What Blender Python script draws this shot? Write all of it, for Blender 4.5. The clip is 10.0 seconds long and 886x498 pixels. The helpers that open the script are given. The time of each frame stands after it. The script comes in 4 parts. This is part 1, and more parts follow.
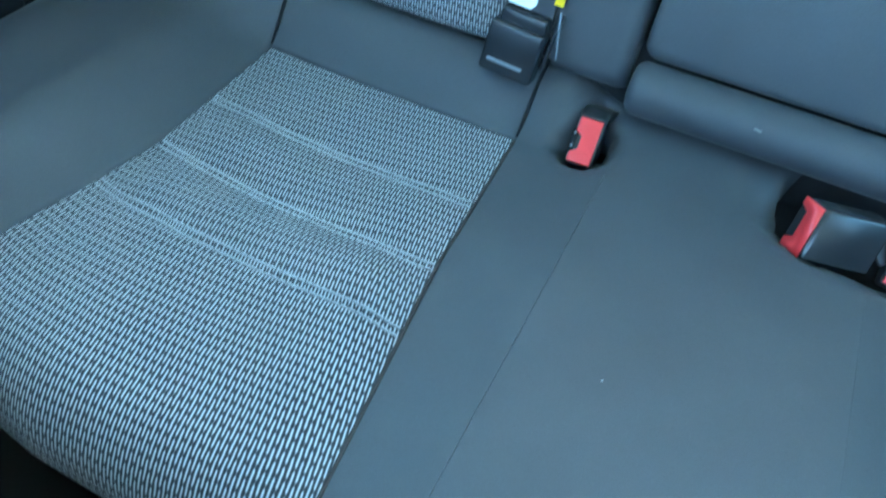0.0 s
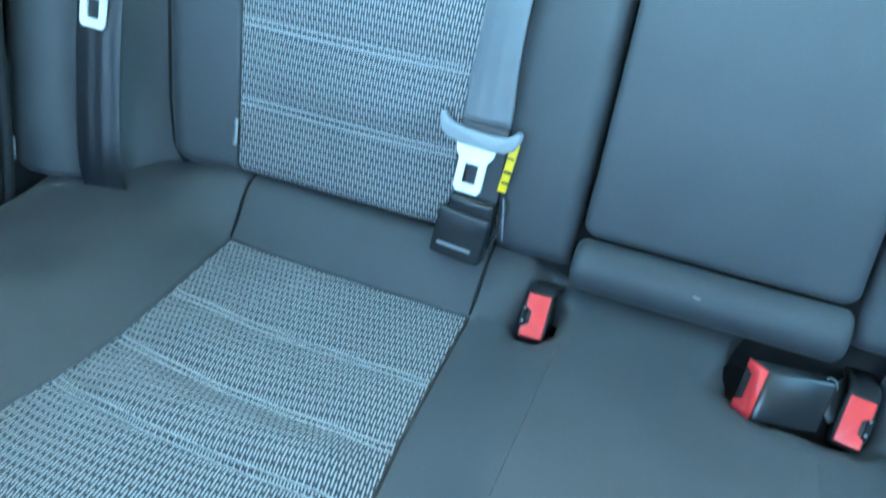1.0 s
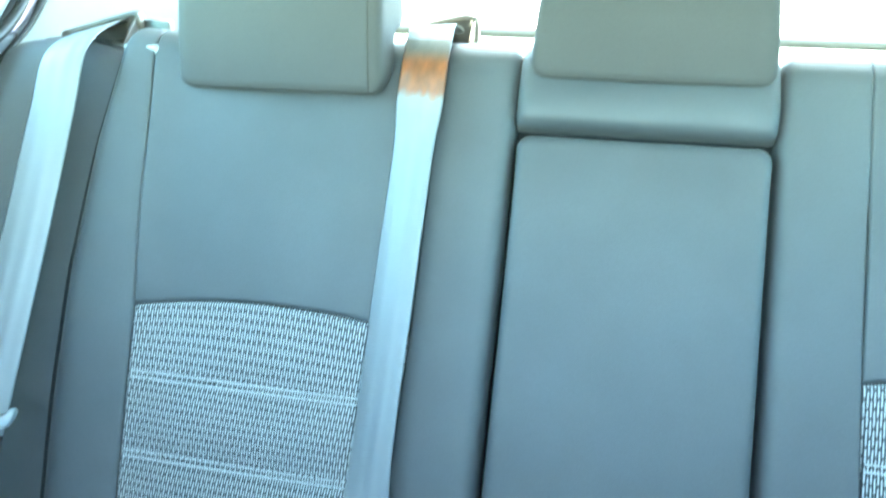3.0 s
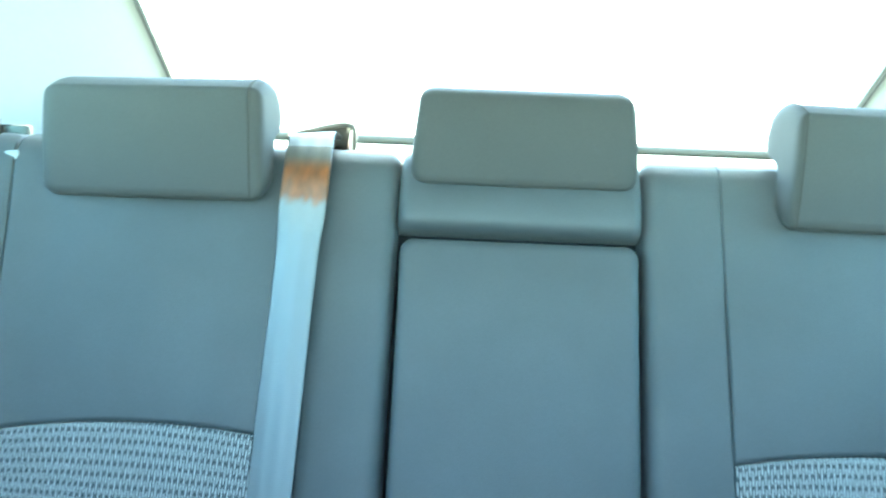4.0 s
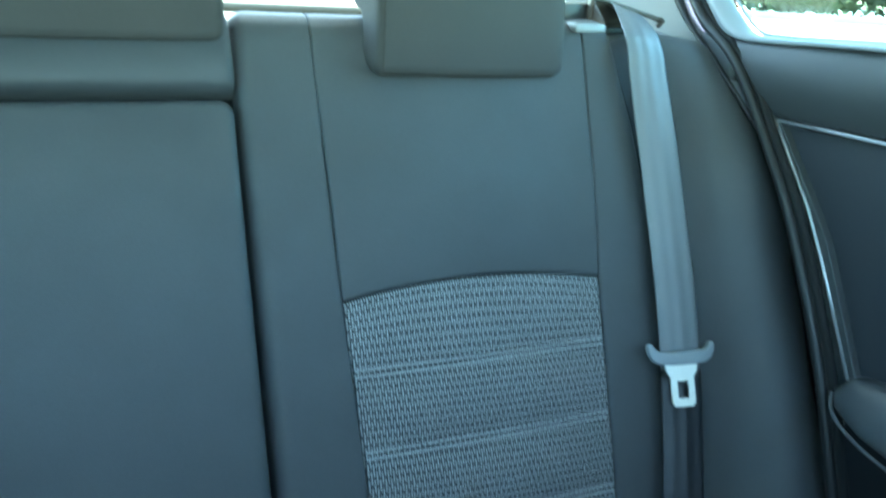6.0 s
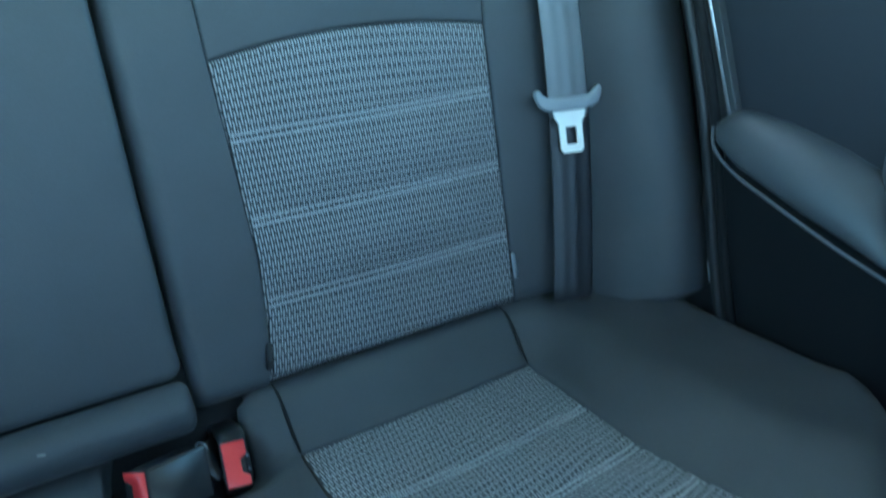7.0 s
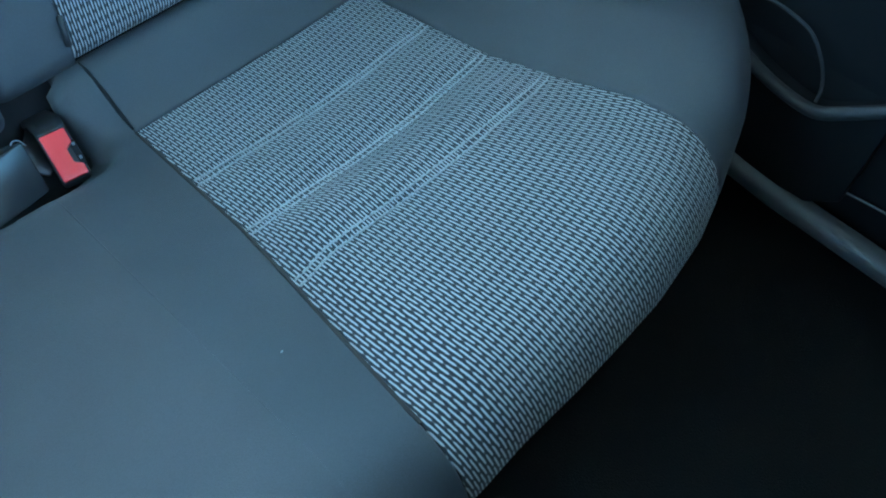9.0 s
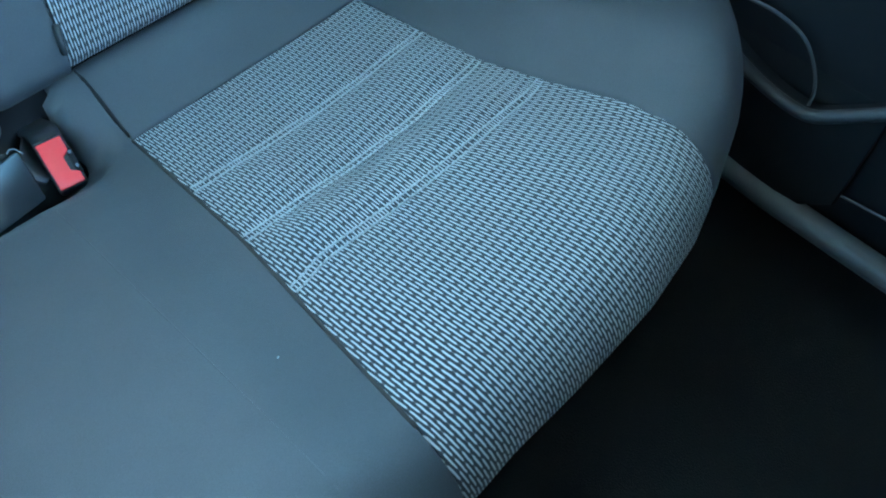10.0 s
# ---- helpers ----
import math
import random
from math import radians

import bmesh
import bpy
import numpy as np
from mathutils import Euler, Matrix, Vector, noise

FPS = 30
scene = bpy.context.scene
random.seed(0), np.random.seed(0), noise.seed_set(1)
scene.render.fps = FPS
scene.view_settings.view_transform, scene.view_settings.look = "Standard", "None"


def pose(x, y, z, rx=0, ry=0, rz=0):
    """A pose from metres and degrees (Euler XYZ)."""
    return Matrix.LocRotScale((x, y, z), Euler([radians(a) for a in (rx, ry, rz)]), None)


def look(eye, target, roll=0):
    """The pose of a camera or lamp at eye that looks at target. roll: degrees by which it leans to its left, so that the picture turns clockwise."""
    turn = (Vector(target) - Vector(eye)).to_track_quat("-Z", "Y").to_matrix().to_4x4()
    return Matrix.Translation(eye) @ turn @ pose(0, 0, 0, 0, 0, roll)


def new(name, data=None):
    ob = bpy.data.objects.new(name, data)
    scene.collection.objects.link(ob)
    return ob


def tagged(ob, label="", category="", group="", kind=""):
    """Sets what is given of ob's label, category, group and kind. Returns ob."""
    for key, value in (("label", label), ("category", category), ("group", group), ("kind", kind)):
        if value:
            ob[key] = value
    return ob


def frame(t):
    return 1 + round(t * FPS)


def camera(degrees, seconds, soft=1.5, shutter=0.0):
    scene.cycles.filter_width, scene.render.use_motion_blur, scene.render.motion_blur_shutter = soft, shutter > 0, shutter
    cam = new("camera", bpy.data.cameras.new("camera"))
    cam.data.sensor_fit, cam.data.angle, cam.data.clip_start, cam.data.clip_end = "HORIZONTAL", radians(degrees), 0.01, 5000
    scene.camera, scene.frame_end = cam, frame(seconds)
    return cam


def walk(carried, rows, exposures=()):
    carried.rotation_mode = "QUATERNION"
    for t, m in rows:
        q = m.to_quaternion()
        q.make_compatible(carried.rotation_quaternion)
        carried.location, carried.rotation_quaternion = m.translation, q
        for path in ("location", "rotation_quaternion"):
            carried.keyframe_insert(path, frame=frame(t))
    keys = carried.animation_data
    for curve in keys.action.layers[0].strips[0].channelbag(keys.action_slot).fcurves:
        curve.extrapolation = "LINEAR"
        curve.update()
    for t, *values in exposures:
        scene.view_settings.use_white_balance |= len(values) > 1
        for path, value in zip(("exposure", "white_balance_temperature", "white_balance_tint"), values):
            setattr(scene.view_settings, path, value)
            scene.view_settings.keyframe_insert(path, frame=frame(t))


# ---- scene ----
cam = camera(56.96, 10.0, soft=2.0, shutter=0.4)
ROWS = [
    (0.0, pose(-0.048, -0.582, 0.899, 33.81, -0.46, 25.98)),
    (0.5, pose(-0.041, -0.578, 0.909, 39.32, -0.25, 23.19)),
    (1.0, pose(-0.038, -0.586, 0.920, 45.86, -0.61, 22.21)),
    (1.5, pose(-0.040, -0.601, 0.938, 53.56, -1.09, 20.38)),
    (2.0, pose(-0.041, -0.610, 0.957, 59.47, -1.46, 18.50)),
    (2.5, pose(-0.026, -0.609, 0.965, 65.67, -1.56, 17.29)),
    (2.7, pose(-0.025, -0.616, 0.974, 68.15, -1.42, 15.30)),
    (3.0, pose(-0.024, -0.627, 0.988, 71.98, -1.26, 12.42)),
    (3.2, pose(-0.027, -0.632, 0.991, 74.24, -1.33, 11.14)),
    (4.3, pose(-0.069, -0.638, 0.987, 80.23, -2.34, -2.17)),
    (4.5, pose(-0.059, -0.639, 0.981, 80.51, -2.35, -4.40)),
    (5.0, pose(-0.043, -0.643, 0.979, 79.80, -3.02, -11.66)),
    (5.5, pose(-0.026, -0.641, 0.979, 77.07, -3.45, -18.92)),
    (5.7, pose(-0.019, -0.640, 0.976, 75.19, -3.26, -20.48)),
    (6.8, pose(0.013, -0.643, 0.918, 61.44, -2.23, -29.45)),
    (7.0, pose(0.016, -0.635, 0.912, 58.00, -2.16, -30.75)),
    (7.5, pose(0.024, -0.619, 0.902, 49.03, -2.43, -36.00)),
    (8.0, pose(0.041, -0.623, 0.889, 41.84, -1.46, -39.65)),
    (8.5, pose(0.049, -0.623, 0.877, 35.99, -1.16, -42.08)),
    (9.0, pose(0.052, -0.628, 0.871, 33.64, -0.79, -44.69)),
    (9.5, pose(0.051, -0.629, 0.872, 33.69, -0.82, -44.61)),
    (10.0, pose(0.052, -0.631, 0.873, 34.06, -0.68, -45.09)),
]

EXPOSURES = [(0.0, 5.63, 6800, 15), (0.5, 5.68, 6800, 15), (1.0, 5.83, 7150, 15), (1.5, 5.99, 7500, 14), (2.5, 6.02, 8050, 14), (3.0, 5.93, 8200, 14), (3.3, 5.78, 8100, 13), (4.3, 5.06, 7600, 11), (5.0, 4.63, 7600, 11), (5.5, 4.42, 7600, 11), (7.0, 4.50, 7050, 14), (7.5, 4.53, 6750, 15), (8.5, 4.90, 6550, 16), (9.2, 5.16, 6600, 15), (10.0, 5.48, 6700, 15)]
walk(cam, ROWS, exposures=EXPOSURES)

# ---- light: a high sun behind the car and the open sky ----
world = bpy.data.worlds.new("sky")
scene.world = world
world.use_nodes = True
wn = world.node_tree.nodes
wl = world.node_tree.links
SUN_ELEV, SUN_AZ = 66.5, 6.0
sky = wn.new("ShaderNodeTexSky")
sky.sky_type = "NISHITA"
sky.sun_disc = False
sky.sun_elevation = radians(SUN_ELEV)
sky.sun_rotation = radians(SUN_AZ)
bg = wn["Background"]
bg.inputs["Strength"].default_value = 0.15
wl.new(sky.outputs[0], bg.inputs["Color"])
sun = new("sun", bpy.data.lights.new("sun", "SUN"))
sun.data.energy, sun.data.angle, sun.data.color = 4.0, radians(0.5), (1.0, 0.95, 0.86)
sun_way = Vector((math.sin(radians(SUN_AZ)) * math.cos(radians(SUN_ELEV)),
                  math.cos(radians(SUN_AZ)) * math.cos(radians(SUN_ELEV)), math.sin(radians(SUN_ELEV))))
sun.matrix_world = look(sun_way * 20, (0, 0, 0))


# ---- materials ----
def material(name, colour, rough=0.6, metal=0.0, grain=0.0, grain_size=400.0, stain=0.12, stain_size=9.0, bump=0.2, spec=0.5, sheen=0.0, soft=0.0):
    """A plain surface with grain and stains at two scales."""
    m = bpy.data.materials.new(name)
    m.use_nodes = True
    n, l = m.node_tree.nodes, m.node_tree.links
    p = n["Principled BSDF"]
    tc = n.new("ShaderNodeTexCoord")
    big = n.new("ShaderNodeTexNoise")
    big.inputs["Scale"].default_value, big.inputs["Detail"].default_value = stain_size, 5
    l.new(tc.outputs["Object"], big.inputs["Vector"])
    fine = n.new("ShaderNodeTexNoise")
    fine.inputs["Scale"].default_value, fine.inputs["Detail"].default_value = grain_size, 3
    l.new(tc.outputs["Object"], fine.inputs["Vector"])
    ramp = n.new("ShaderNodeMapRange")
    ramp.inputs["To Min"].default_value, ramp.inputs["To Max"].default_value = 1 - stain, 1 + stain
    l.new(big.outputs["Fac"], ramp.inputs["Value"])
    ramp2 = n.new("ShaderNodeMapRange")
    ramp2.inputs["To Min"].default_value, ramp2.inputs["To Max"].default_value = 1 - grain, 1 + grain
    l.new(fine.outputs["Fac"], ramp2.inputs["Value"])
    mul = n.new("ShaderNodeMath")
    mul.operation = "MULTIPLY"
    l.new(ramp.outputs[0], mul.inputs[0])
    l.new(ramp2.outputs[0], mul.inputs[1])
    hsv = n.new("ShaderNodeHueSaturation")
    hsv.inputs["Color"].default_value = (*colour, 1)
    l.new(mul.outputs[0], hsv.inputs["Value"])
    l.new(hsv.outputs[0], p.inputs["Base Color"])
    rr = n.new("ShaderNodeMapRange")
    rr.inputs["To Min"].default_value, rr.inputs["To Max"].default_value = max(rough - 0.08, 0.02), min(rough + 0.08, 1)
    l.new(big.outputs["Fac"], rr.inputs["Value"])
    l.new(rr.outputs[0], p.inputs["Roughness"])
    p.inputs["Metallic"].default_value = metal
    p.inputs["Specular IOR Level"].default_value = spec
    p.inputs["Sheen Weight"].default_value = sheen
    if bump:
        b = n.new("ShaderNodeBump")
        b.inputs["Strength"].default_value, b.inputs["Distance"].default_value = bump, 0.0006
        l.new(fine.outputs["Fac"], b.inputs["Height"])
        l.new(b.outputs[0], p.inputs["Normal"])
        if soft:
            wave = n.new("ShaderNodeTexNoise")
            wave.inputs["Scale"].default_value, wave.inputs["Detail"].default_value = 12.0, 2
            l.new(tc.outputs["Object"], wave.inputs["Vector"])
            b2 = n.new("ShaderNodeBump")
            b2.inputs["Strength"].default_value, b2.inputs["Distance"].default_value = soft, 0.02
            l.new(wave.outputs["Fac"], b2.inputs["Height"])
            l.new(b2.outputs[0], b.inputs["Normal"])
    return m


CORD, DASH = 0.0030, 0.0177    # width of a cord and length of a dash in the seat cloth, in metres


def math_node(n, l, op, a, b=None, c=None):
    node = n.new("ShaderNodeMath")
    node.operation = op
    for i, v in enumerate((a, b, c)):
        if v is None:
            continue
        if isinstance(v, (int, float)):
            node.inputs[i].default_value = v
        else:
            l.new(v, node.inputs[i])
    return node.outputs[0]


def woven(name, slant, dash=DASH, dip=0.24):
    """Corded cloth: pale dashes that run along v and lean by slant, staggered from cord to cord, over a dark ground."""
    m = material(name, (0.05, 0.05, 0.05), 0.85, bump=0.0, stain=0.10, stain_size=14)
    n, l = m.node_tree.nodes, m.node_tree.links
    p = n["Principled BSDF"]
    uv = n.new("ShaderNodeUVMap")
    uv.uv_map = "metres"
    sep = n.new("ShaderNodeSeparateXYZ")
    l.new(uv.outputs[0], sep.inputs[0])
    wob = n.new("ShaderNodeTexNoise")
    wob.inputs["Scale"].default_value = 120.0
    l.new(uv.outputs[0], wob.inputs["Vector"])
    lean = math_node(n, l, "MULTIPLY_ADD", sep.outputs[1], slant, sep.outputs[0])
    u = math_node(n, l, "DIVIDE", math_node(n, l, "MULTIPLY_ADD", wob.outputs["Fac"], 0.0008, lean), CORD)
    col = math_node(n, l, "FLOOR", u)
    off = math_node(n, l, "ABSOLUTE", math_node(n, l, "SUBTRACT", math_node(n, l, "FRACT", u), 0.5))
    along = math_node(n, l, "MULTIPLY_ADD", sep.outputs[0], -slant, sep.outputs[1])
    v = math_node(n, l, "DIVIDE", math_node(n, l, "MULTIPLY_ADD", wob.outputs["Fac"], 0.003, along), dash)
    fv = math_node(n, l, "FRACT", math_node(n, l, "MULTIPLY_ADD", col, 0.5, v))
    end = math_node(n, l, "ABSOLUTE", math_node(n, l, "SUBTRACT", fv, 0.5))

    def ramp(value, lo, hi, a, b):
        r = n.new("ShaderNodeMapRange")
        r.interpolation_type = "SMOOTHSTEP"
        for k, val in (("From Min", lo), ("From Max", hi), ("To Min", a), ("To Max", b)):
            r.inputs[k].default_value = val
        l.new(value, r.inputs["Value"])
        return r.outputs[0]

    # the dash narrows towards its ends and stops short of the next one
    slim = math_node(n, l, "ADD", off, ramp(end, 0.30, 0.46, 0.0, 0.12))
    cord = ramp(slim, 0.06, 0.33, 1.0, 0.0)
    pale = math_node(n, l, "MULTIPLY", cord, ramp(end, 0.385, 0.455, 1.0, dip))
    mix = n.new("ShaderNodeMix")
    mix.data_type = "RGBA"
    mix.inputs["A"].default_value, mix.inputs["B"].default_value = (0.015, 0.019, 0.024, 1), (0.46, 0.46, 0.47, 1)
    l.new(pale, mix.inputs["Factor"])
    l.new(mix.outputs["Result"], n["Hue/Saturation/Value"].inputs["Color"])
    b = n.new("ShaderNodeBump")
    b.inputs["Strength"].default_value, b.inputs["Distance"].default_value = 0.5, 0.0006
    l.new(pale, b.inputs["Height"])
    l.new(b.outputs[0], p.inputs["Normal"])
    p.inputs["Sheen Weight"].default_value = 0.1
    return m


def webbing(name, colour=(0.160, 0.168, 0.182)):
    """Belt webbing: ribs along its run, with light passing through the weave."""
    m = material(name, colour, 0.38, bump=0.0, stain=0.12, spec=0.6)
    n, l = m.node_tree.nodes, m.node_tree.links
    p = n["Principled BSDF"]
    uv = n.new("ShaderNodeUVMap")
    uv.uv_map = "metres"
    sep = n.new("ShaderNodeSeparateXYZ")
    l.new(uv.outputs[0], sep.inputs[0])
    rib = math_node(n, l, "SINE", math_node(n, l, "MULTIPLY", sep.outputs[0], 2 * math.pi / 0.0165))
    tooth = math_node(n, l, "SINE", math_node(n, l, "MULTIPLY", sep.outputs[1], 2 * math.pi / 0.002))
    b = n.new("ShaderNodeBump")
    b.inputs["Strength"].default_value, b.inputs["Distance"].default_value = 0.35, 0.0008
    l.new(math_node(n, l, "MULTIPLY_ADD", tooth, 0.25, rib), b.inputs["Height"])
    l.new(b.outputs[0], p.inputs["Normal"])
    tr = n.new("ShaderNodeBsdfTranslucent")
    tr.inputs["Color"].default_value = (0.42, 0.40, 0.38, 1)
    mix = n.new("ShaderNodeMixShader")
    mix.inputs[0].default_value = 0.06
    out = n["Material Output"]
    l.new(p.outputs[0], mix.inputs[1])
    l.new(tr.outputs[0], mix.inputs[2])
    l.new(mix.outputs[0], out.inputs["Surface"])
    return m


def glow_painted(name, run):
    """Webbing with shade, then an orange glow, put into its colour in uneven streaks that die out along its run."""
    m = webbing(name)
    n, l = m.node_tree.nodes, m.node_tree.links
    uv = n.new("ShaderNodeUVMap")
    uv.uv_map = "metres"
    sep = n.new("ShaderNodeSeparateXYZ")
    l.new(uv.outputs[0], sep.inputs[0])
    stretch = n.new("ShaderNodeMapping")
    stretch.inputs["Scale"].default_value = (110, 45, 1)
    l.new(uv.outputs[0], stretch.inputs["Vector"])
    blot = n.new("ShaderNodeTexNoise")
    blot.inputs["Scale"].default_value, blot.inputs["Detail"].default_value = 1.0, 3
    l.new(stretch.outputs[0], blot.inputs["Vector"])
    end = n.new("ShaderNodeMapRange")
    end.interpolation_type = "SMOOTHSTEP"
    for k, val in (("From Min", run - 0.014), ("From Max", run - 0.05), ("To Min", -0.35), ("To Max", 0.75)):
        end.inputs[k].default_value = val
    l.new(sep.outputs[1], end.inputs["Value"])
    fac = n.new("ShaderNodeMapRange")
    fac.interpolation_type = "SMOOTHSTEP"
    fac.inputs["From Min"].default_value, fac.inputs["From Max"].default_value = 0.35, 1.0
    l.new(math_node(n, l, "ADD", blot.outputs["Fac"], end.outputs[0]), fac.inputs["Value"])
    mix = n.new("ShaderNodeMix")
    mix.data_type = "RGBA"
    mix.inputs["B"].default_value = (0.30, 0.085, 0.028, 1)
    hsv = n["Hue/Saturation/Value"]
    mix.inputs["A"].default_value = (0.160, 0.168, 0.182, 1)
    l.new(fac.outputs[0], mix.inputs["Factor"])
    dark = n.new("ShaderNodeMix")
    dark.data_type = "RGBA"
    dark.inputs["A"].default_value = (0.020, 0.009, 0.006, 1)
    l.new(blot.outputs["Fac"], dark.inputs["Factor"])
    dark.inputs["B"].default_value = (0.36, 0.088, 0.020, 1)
    # the guide's shade above the orange, put into the colour
    guide_shade = n.new("ShaderNodeMapRange")
    guide_shade.interpolation_type = "SMOOTHSTEP"
    guide_shade.inputs["From Min"].default_value, guide_shade.inputs["From Max"].default_value = 0.012, 0.034
    l.new(sep.outputs[1], guide_shade.inputs["Value"])
    shade_mix = n.new("ShaderNodeMix")
    shade_mix.data_type = "RGBA"
    shade_mix.inputs["A"].default_value = (0.075, 0.066, 0.060, 1)
    l.new(guide_shade.outputs[0], shade_mix.inputs["Factor"])
    l.new(dark.outputs["Result"], shade_mix.inputs["B"])
    l.new(shade_mix.outputs["Result"], mix.inputs["B"])
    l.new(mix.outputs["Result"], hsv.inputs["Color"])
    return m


def leafy(name, colour):
    """Leaves: light comes through them."""
    m = material(name, colour, 0.6, stain=0.9, stain_size=0.9, bump=0.0)
    n, l = m.node_tree.nodes, m.node_tree.links
    tr = n.new("ShaderNodeBsdfTranslucent")
    tr.inputs["Color"].default_value = (colour[0] * 3.6, colour[1] * 3.5, colour[2] * 3.2, 1)
    mix = n.new("ShaderNodeMixShader")
    mix.inputs[0].default_value = 0.5
    l.new(n["Principled BSDF"].outputs[0], mix.inputs[1])
    l.new(tr.outputs[0], mix.inputs[2])
    l.new(mix.outputs[0], n["Material Output"].inputs["Surface"])
    return m


def glass_material(name, tint=0.92):
    m = bpy.data.materials.new(name)
    m.use_nodes = True
    n, l = m.node_tree.nodes, m.node_tree.links
    tr = n.new("ShaderNodeBsdfTransparent")
    tr.inputs["Color"].default_value = (tint * 0.65, tint, tint * 0.99, 1)
    gl = n.new("ShaderNodeBsdfGlossy")
    gl.inputs["Roughness"].default_value = 0.02
    mix = n.new("ShaderNodeMixShader")
    mix.inputs[0].default_value = 0.028
    l.new(tr.outputs[0], mix.inputs[1])
    l.new(gl.outputs[0], mix.inputs[2])
    l.new(mix.outputs[0], n["Material Output"].inputs["Surface"])
    return m


VINYL = material("dark_seat_cover", (0.054, 0.059, 0.065), 0.55, grain=0.3, grain_size=1100, stain=0.34, stain_size=7, bump=0.45, sheen=0.05, spec=0.42, soft=0.07)
VINYL_HEAD = material("headrest_cover", (0.044, 0.040, 0.0395), 0.8, grain=0.3, grain_size=1100, stain=0.22, stain_size=14, bump=0.45, sheen=0.03, soft=0.06)
CLOTH_R = woven("woven_cloth_right", -0.12)
CLOTH_L = woven("woven_cloth_left", 0.12)
CLOTH_BACK_R = woven("woven_back_cloth_right", -0.03, DASH, 0.45)
CLOTH_BACK_L = woven("woven_back_cloth_left", 0.03, DASH, 0.45)
THREAD = material("pale_thread", (0.36, 0.365, 0.37), 0.8, stain=0.1)
PIPING = material("worn_edge", (0.035, 0.028, 0.025), 0.8, stain=0.3, stain_size=60)
GUIDE = material("brown_black_plastic", (0.066, 0.056, 0.050), 0.4, stain=0.15, stain_size=40, bump=0.1)
# Black linings and parts; in gaps, creases and holes it stands for shade.
DARK = material("black_lining_and_shade", (0.007, 0.007, 0.008), 0.9, stain=0.2, bump=0.1)
BLACK = material("black_plastic", (0.022, 0.023, 0.025), 0.35, stain=0.2, stain_size=30, grain_size=700, bump=0.15)
GLOSSY = material("glossy_black_plastic", (0.022, 0.024, 0.027), 0.24, stain=0.2, stain_size=30, grain_size=700, bump=0.1)
RED = material("red_plastic", (0.98, 0.056, 0.060), 0.24, stain=0.06, stain_size=40, bump=0.05)
GREYPL = material("grey_plastic", (0.2, 0.22, 0.24), 0.5, stain=0.1, stain_size=40, bump=0.15)
GRIP = material("pale_grey_plastic", (0.27, 0.295, 0.315), 0.45, stain=0.1, stain_size=40, bump=0.15)
STEEL = material("tongue_steel", (0.95, 0.93, 0.86), 0.4, metal=0.1, stain=0.06, stain_size=60, bump=0.05)
YELLOW = material("yellow_label", (0.95, 0.56, 0.01), 0.5, stain=0.05, bump=0.0)
BELT = webbing("belt_webbing")
# Darker copy of the belt webbing: shade put into the colour.
SHADED_BELT = webbing("shaded_belt_webbing", (0.02, 0.021, 0.026))
FLANGE = material("blue_grey_trim", (0.22, 0.242, 0.265), 0.5, grain=0.1, grain_size=900, stain=0.06, bump=0.2)
TRIM = material("pale_pillar_trim", (0.20, 0.202, 0.198), 0.8, grain=0.15, grain_size=700, stain=0.06, stain_size=6, bump=0.25)
ROOF = material("headliner_cloth", (0.24, 0.243, 0.235), 0.9, grain=0.15, grain_size=900, stain=0.05, stain_size=5, bump=0.3)
DOORPL = material("dark_door_plastic", (0.040, 0.044, 0.048), 0.52, grain=0.2, grain_size=1200, stain=0.1, stain_size=12, bump=0.4)
ARMPL = material("satin_armrest_skin", (0.066, 0.074, 0.083), 0.37, grain=0.2, grain_size=1200, stain=0.08, stain_size=12, bump=0.25)
DOORINS = material("dark_door_insert", (0.024, 0.028, 0.036), 0.7, grain=0.2, grain_size=1200, stain=0.1, stain_size=12, bump=0.4)
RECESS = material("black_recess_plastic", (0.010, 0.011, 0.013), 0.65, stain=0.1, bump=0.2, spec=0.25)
SILLPL = material("satin_sill_plastic", (0.11, 0.118, 0.13), 0.38, stain=0.15, stain_size=20, grain_size=900, bump=0.2)
SILVER = material("satin_silver", (0.5, 0.51, 0.52), 0.35, metal=0.6, stain=0.06, bump=0.05)
RUBBER = material("black_rubber", (0.016, 0.016, 0.017), 0.5, stain=0.15, bump=0.1)
CARPET = material("black_carpet", (0.009, 0.0095, 0.0105), 0.95, grain=0.5, grain_size=500, stain=0.2, bump=0.8)
SHELF = material("grey_shelf_cloth", (0.11, 0.108, 0.10), 0.9, grain=0.25, grain_size=600, stain=0.1, bump=0.5)
GLASS = glass_material("green_tinted_glass")
GROUND = material("pale_concrete", (0.32, 0.315, 0.30), 0.9, grain=0.3, grain_size=60, stain=0.2, stain_size=0.6, bump=0.4)
LEAF = leafy("leaf_green", (0.12, 0.112, 0.07))
BARK = material("bark", (0.12, 0.09, 0.065), 0.9, grain=0.3, grain_size=30, stain=0.2, bump=0.6)


# ---- building helpers ----
def mesh_object(name, bm, mat, smooth=True):
    me = bpy.data.meshes.new(name)
    bm.to_mesh(me)
    bm.free()
    me.materials.append(mat)
    if smooth:
        for f in me.polygons:
            f.use_smooth = True
    return new(name, me)


def part(name, bm, mat, parent, label="", smooth=True):
    ob = mesh_object(name, bm, mat, smooth)
    ob.parent = parent
    ob.matrix_parent_inverse = parent.matrix_world.inverted()
    return tagged(ob, label) if label else ob


